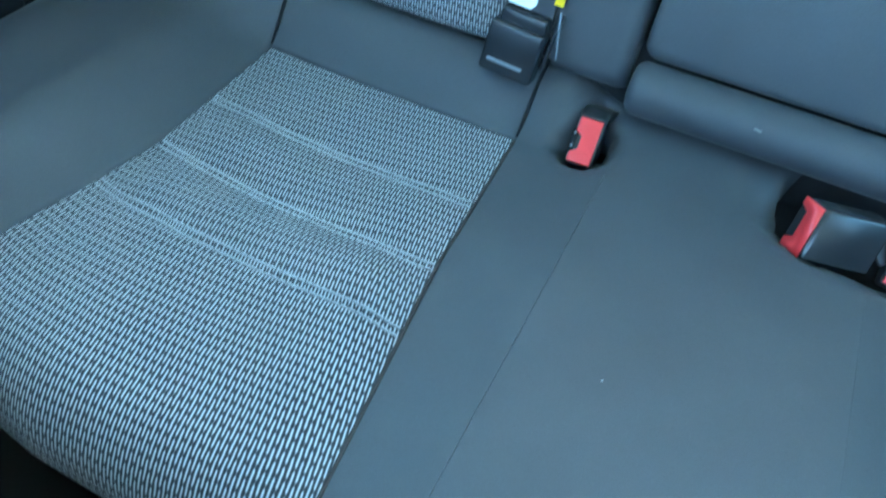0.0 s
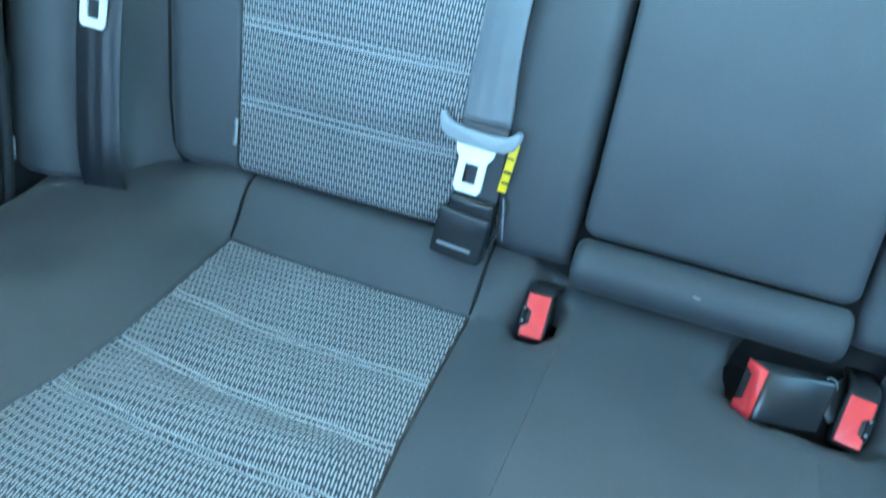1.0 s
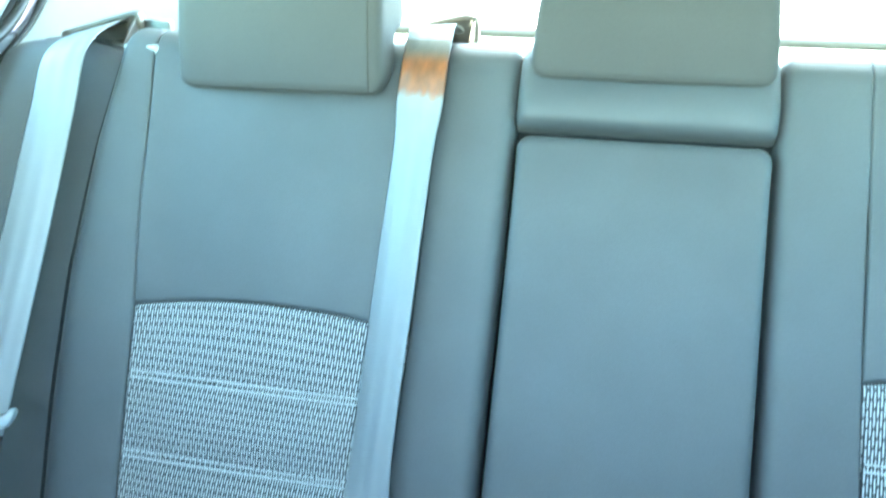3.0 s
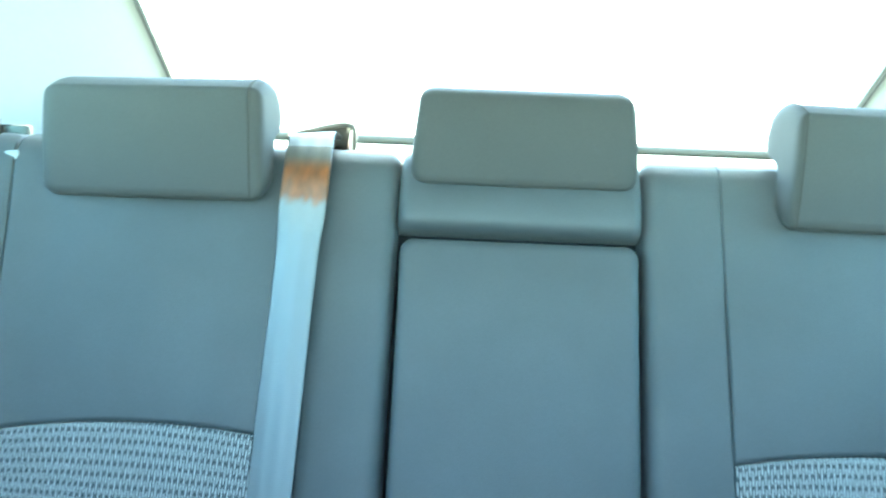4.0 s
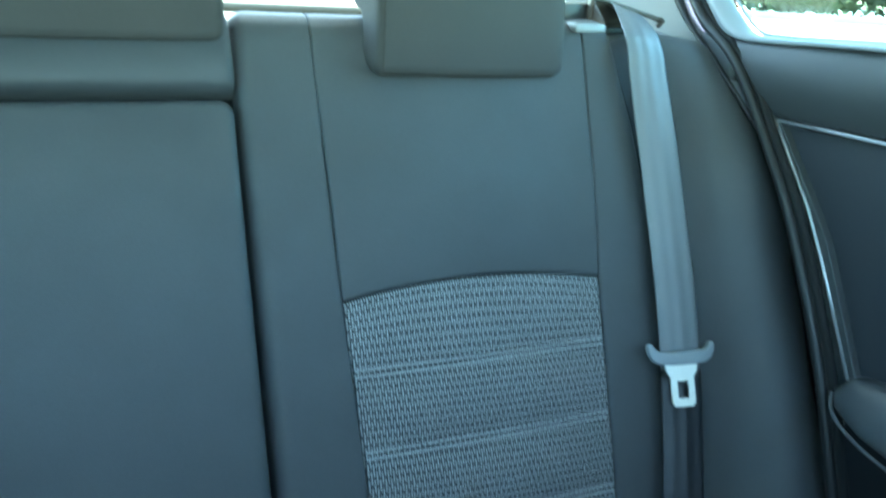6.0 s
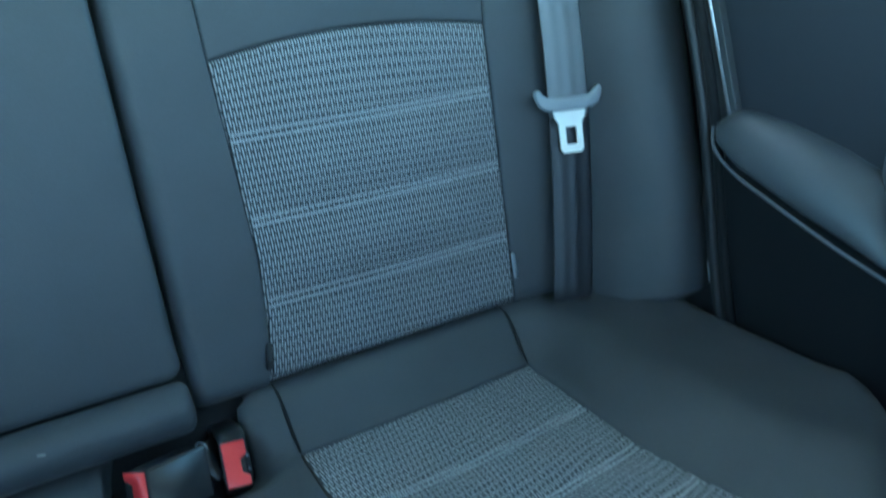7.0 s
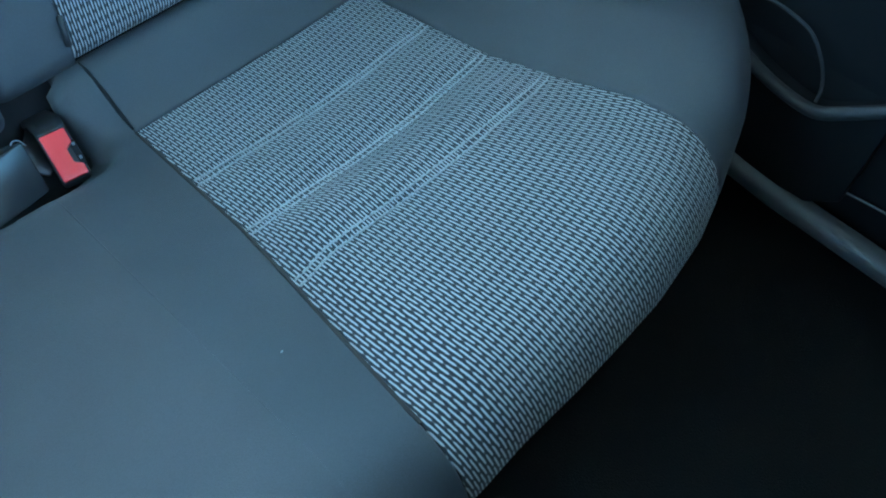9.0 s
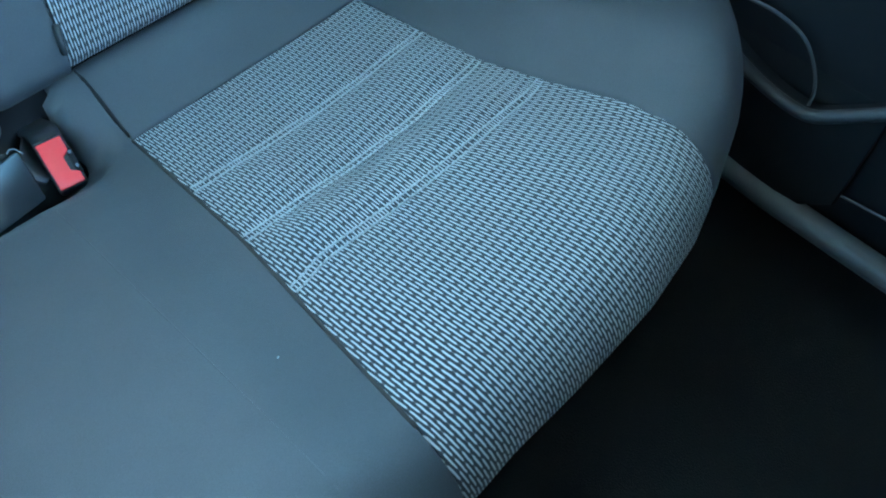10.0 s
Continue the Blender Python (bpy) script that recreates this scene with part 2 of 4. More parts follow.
def thing(name, label, category, group="", kind="", at=(0, 0, 0)):
    ob = new(name)
    ob.empty_display_size = 0.05
    ob.matrix_world = Matrix.Translation(at)
    ob.matrix_basis = Matrix.Translation(at)
    return tagged(ob, label, category, group, kind)


def sm(a, b, x):
    t = min(max((x - a) / (b - a), 0.0), 1.0)
    return t * t * (3 - 2 * t)


def table(rows, x):
    return float(np.interp(x, [r[0] for r in rows], [r[1] for r in rows]))


def samples(length, ra, rb, step):
    """Places along a length, close together where its ends are rounded."""
    out = {0.0, length}
    for r, f in ((ra, lambda d: d), (rb, lambda d: length - d)):
        for k in (0.08, 0.25, 0.5, 0.75, 1.0):
            out.add(round(f(k * r), 6))
    k = max(1, math.ceil((length - ra - rb) / step))
    for i in range(1, k):
        out.add(round(ra + (length - ra - rb) * i / k, 6))
    return sorted(o for o in out if -1e-9 <= o <= length + 1e-9)


def roll_off(d, r):
    if r <= 0 or d >= r:
        return 0.0
    t = 1 - max(d, 0) / r
    return r * (1 - math.sqrt(max(0.0, 1 - t * t)))


def pad(place, width, height, r=(0.006, 0.006, 0.006, 0.006), step=0.02, skirt=0.03, corner=0.0, flip=False):
    """An upholstered piece: a sheet over width x height metres that follows place(x, y), which gives a point and a normal, with
    rounded edges (left, right, bottom, top) that turn down into a skirt."""
    bm = bmesh.new()
    uvl = bm.loops.layers.uv.new("metres")
    xs, ys = samples(width, r[0], r[1], step), samples(height, r[2], r[3], step)
    if corner:
        xs = sorted(set(xs) | {corner * k / 5 for k in range(6)} | {width - corner * k / 5 for k in range(6)})
        ys = sorted(set(ys) | {corner * k / 5 for k in range(6)} | {height - corner * k / 5 for k in range(6)})
    grid, coords = [], {}
    for y in ys:
        row = []
        for x in xs:
            px, py = x, y
            dl, dr, db, dt = x, width - x, y, height - y
            drop = roll_off(dl, r[0]) + roll_off(dr, r[1]) + roll_off(db, r[2]) + roll_off(dt, r[3])
            if corner:
                cx = min(max(x, corner), width - corner)
                cy = min(max(y, corner), height - corner)
                a, b = (x - cx) / corner, (y - cy) / corner
                px, py = cx + corner * a * math.sqrt(1 - b * b / 2), cy + corner * b * math.sqrt(1 - a * a / 2)
                far = math.hypot(px - cx, py - cy)
                drop = roll_off(corner - far if far > 1e-9 else min(dl, dr, db, dt), r[0]) if corner >= r[0] else drop
            p, nrm = place(px, py)
            v = bm.verts.new(p - nrm * min(drop, 0.05))
            coords[v] = (px, py, nrm)
            row.append(v)
        grid.append(row)
    h, w = len(ys), len(xs)
    faces = []
    for j in range(h - 1):
        for i in range(w - 1):
            q = [grid[j][i], grid[j][i + 1], grid[j + 1][i + 1], grid[j + 1][i]]
            faces.append(bm.faces.new(q[::-1] if flip else q))
    ring = grid[0][:] + [grid[j][-1] for j in range(1, h)] + grid[-1][-2::-1] + [grid[j][0] for j in range(h - 2, 0, -1)]
    low = []
    for v in ring:
        nv = bm.verts.new(v.co - coords[v][2] * skirt)
        coords[nv] = coords[v]
        low.append(nv)
    for k in range(len(ring)):
        k2 = (k + 1) % len(ring)
        q = [ring[k2], ring[k], low[k], low[k2]]
        bm.faces.new(q[::-1] if flip else q)
    for f in bm.faces:
        for lp in f.loops:
            lp[uvl].uv = coords[lp.vert][:2]
    bm.normal_update()
    return bm


def tube(points, radius, sides=8, closed=False):
    """A round cord along points."""
    bm = bmesh.new()
    pts = [Vector(p) for p in points]
    rings = []
    k = len(pts)
    for i, p in enumerate(pts):
        a = pts[(i - 1) % k] if closed or i else pts[0]
        b = pts[(i + 1) % k] if closed or i < k - 1 else pts[-1]
        way = (b - a).normalized()
        side = way.cross(Vector((0.13, 0.21, 0.97)))
        if side.length < 1e-3:
            side = way.cross(Vector((1, 0, 0)))
        side.normalize()
        up = way.cross(side)
        rr = radius[i] if isinstance(radius, (list, tuple)) else radius
        rings.append([bm.verts.new(p + (side * math.cos(2 * math.pi * s / sides) + up * math.sin(2 * math.pi * s / sides)) * rr) for s in range(sides)])
    n = k if closed else k - 1
    for i in range(n):
        for s in range(sides):
            a, b = rings[i], rings[(i + 1) % k]
            bm.faces.new([a[s], a[(s + 1) % sides], b[(s + 1) % sides], b[s]])
    if not closed:
        bm.faces.new(rings[0][::-1])
        bm.faces.new(rings[-1])
    bm.normal_update()
    bmesh.ops.recalc_face_normals(bm, faces=bm.faces)
    return bm


def block(sx, sy, sz, bevel, m=Matrix.Identity(4), segments=3):
    """A box with rounded edges."""
    bm = bmesh.new()
    bmesh.ops.create_cube(bm, size=1.0, matrix=Matrix.Diagonal((sx, sy, sz, 1)))
    if bevel:
        bmesh.ops.bevel(bm, geom=bm.edges[:], offset=bevel, segments=segments, affect="EDGES", profile=0.5)
    bmesh.ops.transform(bm, matrix=m, verts=bm.verts)
    return bm


def outline_solid(outline, depth, bevel, m=Matrix.Identity(4), holes=()):
    """A flat outline (x, y) with thickness in z, edges rounded."""
    bm = bmesh.new()
    if not holes:
        f = bm.faces.new([bm.verts.new((x, y, 0)) for x, y in outline])
        faces = [f]
    else:
        edges = []
        for loop in (outline, *holes):
            vs = [bm.verts.new((x, y, 0)) for x, y in loop]
            edges += [bm.edges.new((vs[i], vs[(i + 1) % len(vs)])) for i in range(len(vs))]
        faces = [g for g in bmesh.ops.triangle_fill(bm, edges=edges, use_beauty=True)["geom"] if isinstance(g, bmesh.types.BMFace)]
    ex = bmesh.ops.extrude_face_region(bm, geom=faces)
    bmesh.ops.translate(bm, vec=(0, 0, depth), verts=[g for g in ex["geom"] if isinstance(g, bmesh.types.BMVert)])
    bmesh.ops.recalc_face_normals(bm, faces=bm.faces)
    if bevel:
        sharp = [e for e in bm.edges if len(e.link_faces) == 2 and abs(e.calc_face_angle(0)) > 0.6]
        bmesh.ops.bevel(bm, geom=sharp, offset=bevel, segments=2, affect="EDGES", profile=0.5, clamp_overlap=True)
    bmesh.ops.transform(bm, matrix=m, verts=bm.verts)
    return bm


def rounded(w, h, r, k=5):
    """The outline of a rectangle with round corners about the origin."""
    out = []
    for cx, cy, a0 in ((w / 2 - r, h / 2 - r, 0), (-w / 2 + r, h / 2 - r, 90), (-w / 2 + r, -h / 2 + r, 180), (w / 2 - r, -h / 2 + r, 270)):
        for i in range(k + 1):
            a = radians(a0 + 90 * i / k)
            out.append((cx + r * math.cos(a), cy + r * math.sin(a)))
    return out


def strip(points, sides, width, thick, name_uv="metres", caps=True):
    """A flat strap along points; sides gives the way across it at each."""
    bm = bmesh.new()
    uvl = bm.loops.layers.uv.new(name_uv)
    rows, run, uvs = [], 0.0, {}
    prof = [(-0.5, 0.0), (-0.46, 0.5), (-0.25, 0.56), (0.0, 0.5), (0.25, 0.56), (0.46, 0.5), (0.5, 0.0), (0.46, -0.5), (0.0, -0.5), (-0.46, -0.5)]
    for i, p in enumerate(points):
        p = Vector(p)
        if i:
            run += (p - Vector(points[i - 1])).length
        way = (Vector(points[min(i + 1, len(points) - 1)]) - Vector(points[max(i - 1, 0)])).normalized()
        across = Vector(sides[i])
        across = (across - way * across.dot(way)).normalized()
        up = across.cross(way)
        row = []
        for a, b in prof:
            v = bm.verts.new(p + across * a * width + up * b * thick)
            uvs[v] = (a * width, run)
            row.append(v)
        rows.append(row)
    k = len(prof)
    for i in range(len(rows) - 1):
        for s in range(k):
            f = bm.faces.new([rows[i][s], rows[i][(s + 1) % k], rows[i + 1][(s + 1) % k], rows[i + 1][s]])
    if caps:
        bm.faces.new(rows[0])
        bm.faces.new(rows[-1])
    for f in bm.faces:
        for lp in f.loops:
            lp[uvl].uv = uvs[lp.vert]
    bmesh.ops.recalc_face_normals(bm, faces=bm.faces)
    return bm


def smooth_path(ctrl, k=8):
    """A Catmull-Rom line through control points."""
    pts = [Vector(p) for p in ctrl]
    out = []
    for i in range(len(pts) - 1):
        p0, p1, p2, p3 = pts[max(i - 1, 0)], pts[i], pts[i + 1], pts[min(i + 2, len(pts) - 1)]
        for j in range(k):
            t = j / k
            out.append(0.5 * ((2 * p1) + (p2 - p0) * t + (2 * p0 - 5 * p1 + 4 * p2 - p3) * t * t + (3 * p1 - p0 - 3 * p2 + p3) * t ** 3))
    out.append(pts[-1])
    return out


def cut_hole(bm, cx, cy, rx, ry, power=2.6):
    """Opens a rounded hole in a cover, seen from above."""
    def rho(v):
        return (abs((v.co.x - cx) / rx) ** power + abs((v.co.y - cy) / ry) ** power) ** (1 / power)
    near = [v for v in bm.verts if v.co.z > 0.25 and 0.82 < rho(v) < 1.14]
    for v in near:
        k = rho(v)
        v.co.x, v.co.y = cx + (v.co.x - cx) / k, cy + (v.co.y - cy) / k
    gone = [f for f in bm.faces if all(v.co.z > 0.25 and rho(v) < 1.001 for v in f.verts)]
    bmesh.ops.delete(bm, geom=gone, context="FACES")
    rim = [e for e in bm.edges if len(e.link_faces) == 1 and all(v.co.z > 0.25 and rho(v) < 1.01 for v in e.verts)]
    low = bmesh.ops.extrude_edge_only(bm, edges=rim)["geom"]
    for v in [g for g in low if isinstance(g, bmesh.types.BMVert)]:
        v.co.x, v.co.y, v.co.z = cx + (v.co.x - cx) * 0.96, cy + (v.co.y - cy) * 0.96, v.co.z - 0.05
    return bm


def stitches(place, y, width, count):
    """A row of short stitches across a panel, sunk at their ends."""
    bm = bmesh.new()
    run = width / count
    for k in range(count):
        pts = []
        for f, lift in ((0.04, 0.0), (0.2, 0.0010), (0.5, 0.0012), (0.66, 0.0010), (0.82, 0.0)):
            p, nn = place(0.003 + (k + f) * run, y)
            pts.append(p + nn * lift)
        one = tube(pts, 0.0011, 5)
        me = bpy.data.meshes.new("one")
        one.to_mesh(me)
        one.free()
        bm.from_mesh(me)
        bpy.data.meshes.remove(me)
    return bm


# ---- shape of the seat ----
LEAN = radians(25)
UP_BACK, OUT_BACK = Vector((0, math.sin(LEAN), math.cos(LEAN))), Vector((0, -math.cos(LEAN), math.sin(LEAN)))
FOOT = Vector((0, 0, 0.35))
BACK = Matrix(((1, 0, 0, 0), (0, UP_BACK.y, OUT_BACK.y, 0), (0, UP_BACK.z, OUT_BACK.z, 0.35), (0, 0, 0, 1)))


def on_back(x, s, n=0.0):
    """A point of the backrest: x across, s up along it, n out from it."""
    return FOOT + Vector((x, 0, 0)) + UP_BACK * s + OUT_BACK * n


S_FLAT, R_TOP = 0.613, 0.034


def back_base(x, s):
    """The backrest's main surface: flat, rolled over the top, then level to the rear."""
    ax = abs(x)
    n = 0.012 * sm(0.50, 0.60, ax) + 0.006 * math.sin(math.pi * min(max(s / 0.6, 0), 1)) * sm(0.2, 0.3, ax)
    if s <= S_FLAT:
        return on_back(x, s, n)
    a = (s - S_FLAT) / R_TOP
    bend = math.pi / 2 - 0.25
    if a <= bend:
        return on_back(x, S_FLAT + R_TOP * math.sin(a), n - R_TOP * (1 - math.cos(a)))
    e = on_back(x, S_FLAT + R_TOP * math.sin(bend), n - R_TOP * (1 - math.cos(bend)))
    way = UP_BACK * math.cos(bend) - OUT_BACK * math.sin(bend)
    return e + way * (s - S_FLAT - bend * R_TOP)


def with_normal(fn, flip=1.0):
    def place(a, b):
        p = fn(a, b)
        da = fn(a + 1e-3, b) - fn(a - 1e-3, b)
        db = fn(a, b + 1e-3) - fn(a, b - 1e-3)
        return p, (da.cross(db)).normalized() * flip
    return place


TAN_C = math.tan(radians(10))
FRONT = [(0, -0.53), (0.30, -0.53), (0.40, -0.526), (0.48, -0.512), (0.54, -0.493), (0.60, -0.468), (0.65, -0.438), (0.69, -0.407), (0.72, -0.374), (0.74, -0.342), (0.755, -0.305)]
SEAT_IN = [(-0.60, 0.176), (-0.47, 0.186), (-0.34, 0.199), (-0.25, 0.208), (-0.07, 0.213), (0.03, 0.213)]
SEAT_OUT = [(-0.60, 0.49), (-0.52, 0.495), (-0.49, 0.512), (-0.45, 0.530), (-0.40, 0.530), (-0.32, 0.511), (-0.25, 0.498), (-0.07, 0.496), (0.03, 0.505)]
Q_TOP, R_FRONT = 0.49, 0.06


def seat_y(x, w):
    """How far ahead the cushion's top lies at w metres from its rear edge."""
    yf = table(FRONT, abs(x)) + R_FRONT
    return 0.02 + (yf - 0.02) * min(w / Q_TOP, 1.0)


def seat(x, w):
    """The cushion: a bucket for each seat, a raised middle, raised outer sides, a rounded front."""
    ax = abs(x)
    y = seat_y(x, w)
    z = 0.300 + (-0.078 - y) * TAN_C
    z += 0.024 * (1 - sm(0.10, 0.215, ax))
    z += 0.047 * sm(-0.078, 0.0, y) * (1 - 0.95 * (1 - sm(0.12, 0.2, ax))) * (1 - 0.9 * sm(0.52, 0.60, ax))
    z += 0.036 * sm(0.0, 0.10, ax - table(SEAT_OUT, y)) * (1 - 0.12 * sm(-0.30, -0.02, y) * sm(0.53, 0.62, ax))
    for cx, cy, rx, ry in ((0.104, -0.070, 0.086, 0.046), (-0.144, -0.060, 0.026, 0.034)):
        z -= 0.026 * (1 - sm(0.65, 1.15, math.hypot((x - cx) / rx, (y - cy) / ry)))
    z -= 0.006 * math.exp(-((ax - 0.35) / 0.09) ** 2) * sm(-0.08, -0.2, y)
    z += 0.016 * sm(-0.250, -0.315, y) * sm(0.19, 0.24, ax) * (1 - sm(0.38, 0.52, ax))
    if w <= Q_TOP:
        return Vector((x, y, z))
    a = (w - Q_TOP) / R_FRONT
    if a <= math.pi / 2:
        return Vector((x, y - R_FRONT * math.sin(a), z - R_FRONT * (1 - math.cos(a))))
    return Vector((x, y - R_FRONT + 0.06 * (a - math.pi / 2) * R_FRONT / 0.2, z - R_FRONT - (a - math.pi / 2) * R_FRONT))


SEAT_RUN = Q_TOP + R_FRONT * math.pi / 2 + 0.17


def between(fn, xa, xb, w0, width):
    """Maps a piece's own (a, b) metres onto the seat between two lines xa(w) and xb(w), from w0 on."""
    def place(a, b):
        w = w0 + b
        return fn(xa(w) + (xb(w) - xa(w)) * a / width, w)
    return place


# ---- car body ----
floor = thing("floor", "black carpeted car floor below the rear bench", "floor", kind="structure")
part("floor_carpet", block(1.6, 2.4, 0.04, 0.005, pose(0, -0.7, 0.03)), CARPET, floor)
part("seat_well", block(1.28, 0.42, 0.1, 0.02, pose(0, -0.2, 0.1)), CARPET, floor)

shelf = thing("parcel_shelf", "grey cloth parcel shelf behind the rear seats", "shelf", kind="structure")
part("shelf_panel", pad(with_normal(lambda a, b: Vector((a - 0.76, 0.31 + b, 0.910 - 0.010 * b + 0.003 * math.sin(b * 9)))), 1.52, 0.62, (0.01,) * 4, 0.06), SHELF, shelf)
part("shelf_ledge", block(1.3, 0.05, 0.018, 0.008, pose(0, 0.83, 0.911)), SHELF, shelf)

GL0, GL1 = Vector((0, 0.95, 0.922)), Vector((0, 0.47, 1.315))


def glass_at(x, t):
    p = GL0.lerp(GL1, t)
    return Vector((x, p.y, p.z + 0.03 * (1 - (x / 0.65) ** 2) * math.sin(math.pi * t)))


rear_window = thing("window_rear", "wide sloping rear window of the car", "window", kind="structure")
pane = part("pane", pad(with_normal(lambda a, b: glass_at(a - 0.64, b / 0.62)), 1.28, 0.62, (0.002,) * 4, 0.08, 0.004), GLASS, rear_window)
for sx in (-1, 1):
    part("window_seal", tube([glass_at(0.018 + sx * 0.616, i / 12) + Vector((0, -0.006, -0.006)) for i in range(13)], 0.0022), RUBBER, rear_window)

DOOR_X = 0.745
SEAL = [(-0.135, 0.30), (-0.097, 0.385), (-0.030, 0.56), (0.047, 0.71), (0.102, 0.79), (0.197, 0.888), (0.285, 0.94), (0.335, 1.0), (0.352, 1.06), (0.335, 1.13), (0.27, 1.195), (0.15, 1.235), (-0.1, 1.255), (-0.5, 1.262)]

BODY_EDGE = [(-0.135, 0.30), (-0.097, 0.385), (-0.030, 0.56), (0.047, 0.71), (0.108, 0.79), (0.232, 0.888), (0.303, 0.94), (0.349, 1.0), (0.360, 1.045), (0.343, 1.085), (0.285, 1.17), (0.16, 1.225), (-0.1, 1.25), (-0.5, 1.26)]
DOOR_SEAL = [(y - 0.030 * sm(0.80, 0.97, z), z - 0.006 * sm(1.1, 1.2, z)) for y, z in SEAL]


def pillar(sx):
    """The pale trim from the rear window's edge to the door opening."""
    edge = smooth_path([(0, y, z) for y, z in BODY_EDGE[5:]], 6)
    n = len(edge) - 1

    def fn(a, b):
        t = b / 0.6
        k = min(max(t, 0), 1) * n
        i = min(int(k), n - 1)
        e = edge[i].lerp(edge[i + 1], k - i)
        far = glass_at(0.616 + 0.018 * sx, min(max(t, 0), 1.0) * 1.0)
        f = a / 0.4
        p = Vector((DOOR_X + 0.006, e.y, e.z)).lerp(Vector((far.x, far.y, far.z)), f)
        p.x += 0.05 * math.sin(math.pi * min(max(f, 0), 1)) * (1 - 0.4 * t)
        return Vector((sx * p.x, p.y, p.z))
    return pad(with_normal(fn, sx), 0.4, 0.6, (0.004,) * 4, 0.03, 0.004, flip=sx < 0)


for sx, side in ((-1, "left"), (1, "right")):
    pl = thing("pillar_" + side, "pale grey moulded rear pillar trim beside the rear window", "pillar trim", kind="structure")
    part("pillar_trim", pillar(sx), TRIM, pl)
    part("trim_joint", tube([Vector((sx * x, y, z)) for x, y, z in smooth_path([(0.742, 0.335, 1.058), (0.738, 0.362, 1.060), (0.733, 0.393, 1.072), (0.726, 0.415, 1.09), (0.70, 0.45, 1.16), (0.66, 0.47, 1.25)], 6)], 0.0012), GREYPL, pl)

ceiling = mesh_object("ceiling", pad(with_normal(lambda a, b: Vector((a - 0.66, 0.46 - b, 1.31 + 0.05 * math.sin(math.pi * min(max(b / 1.5, 0), 1)) - 0.05 * ((a - 0.66) / 0.66) ** 4)), -1), 1.32, 1.65, (0.01,) * 4, 0.08, -0.02, flip=True), ROOF)
tagged(ceiling, "pale grey cloth headliner under the car roof", "ceiling", kind="structure")
for sx, side in ((-1, "left"), (1, "right")):
    w = thing("wall_" + side, "dark inner side of the car body", "car side", kind="structure")
    part("lower_side", block(0.03, 2.6, 0.9, 0.005, pose(sx * 0.82, -0.45, 0.47)), DARK, w)
    part("quarter_trim", block(0.055, 0.72, 0.62, 0.01, pose(sx * 0.782, 0.56, 0.61)), DOORPL, w)
    part("arch_trim", block(0.05, 0.24, 0.30, 0.01, pose(sx * 0.785, -0.03, 0.30)), DOORPL, w)
    part("roof_rail", block(0.12, 1.6, 0.06, 0.02, pose(sx * 0.73, -0.33, 1.295)), TRIM, w)
    part("centre_pillar", block(0.05, 0.34, 0.45, 0.02, pose(sx * 0.775, -0.76, 1.1)), TRIM, w)
    # Unseen panel added on the right only, to cut light from that side.
    if sx > 0:
        part("side_light_blocker", block(0.03, 0.5, 0.52, 0.01, pose(sx * 0.80, -1.1, 1.1)), TRIM, w)
    part("quarter_side", block(0.03, 0.62, 0.42, 0.01, pose(sx * 0.80, 0.66, 1.1)), TRIM, w)
# Unseen wall in place of front seats; its height sets the light from ahead.
tagged(mesh_object("wall_front", block(1.66, 0.04, 0.80, 0.01, pose(0, -0.87, 0.40)), DARK), "unseen dark wall added ahead to hold back low light", "bulkhead", kind="structure")
tagged(mesh_object("wall_rear", block(1.7, 0.04, 0.91, 0.01, pose(0, 0.97, 0.455)), DARK), "dark panel that closes the boot behind the seats", "bulkhead", kind="structure")


# Unseen outer skins, added so that no sun leaks in round the edges.
roof = thing("roof", "unseen outer roof skin added to keep stray sun out", "roof", kind="structure")
part("roof_skin", block(1.66, 1.70, 0.03, 0.012, pose(0, -0.38, 1.385)), GREYPL, roof)
for sx in (-1, 1):
    part("roof_side", block(0.03, 1.66, 0.16, 0.012, pose(sx * 0.815, -0.36, 1.31)), GREYPL, roof)
    part("rear_pillar_skin", block(0.19, 0.70, 0.02, 0.006, pose(sx * 0.733, 0.722, 1.134, -39.3, 0, 0)), GREYPL, roof)


front_window = thing("window_front", "windscreen that closes the car ahead", "window", kind="structure")
part("pane", pad(with_normal(lambda a, b: Vector((a - 0.8, -0.88 - 0.4 * (1 - b / 0.7), 0.72 + 0.60 * b / 0.7))), 1.6, 0.7, (0.002,) * 4, 0.1, 0.004), GLASS, front_window)

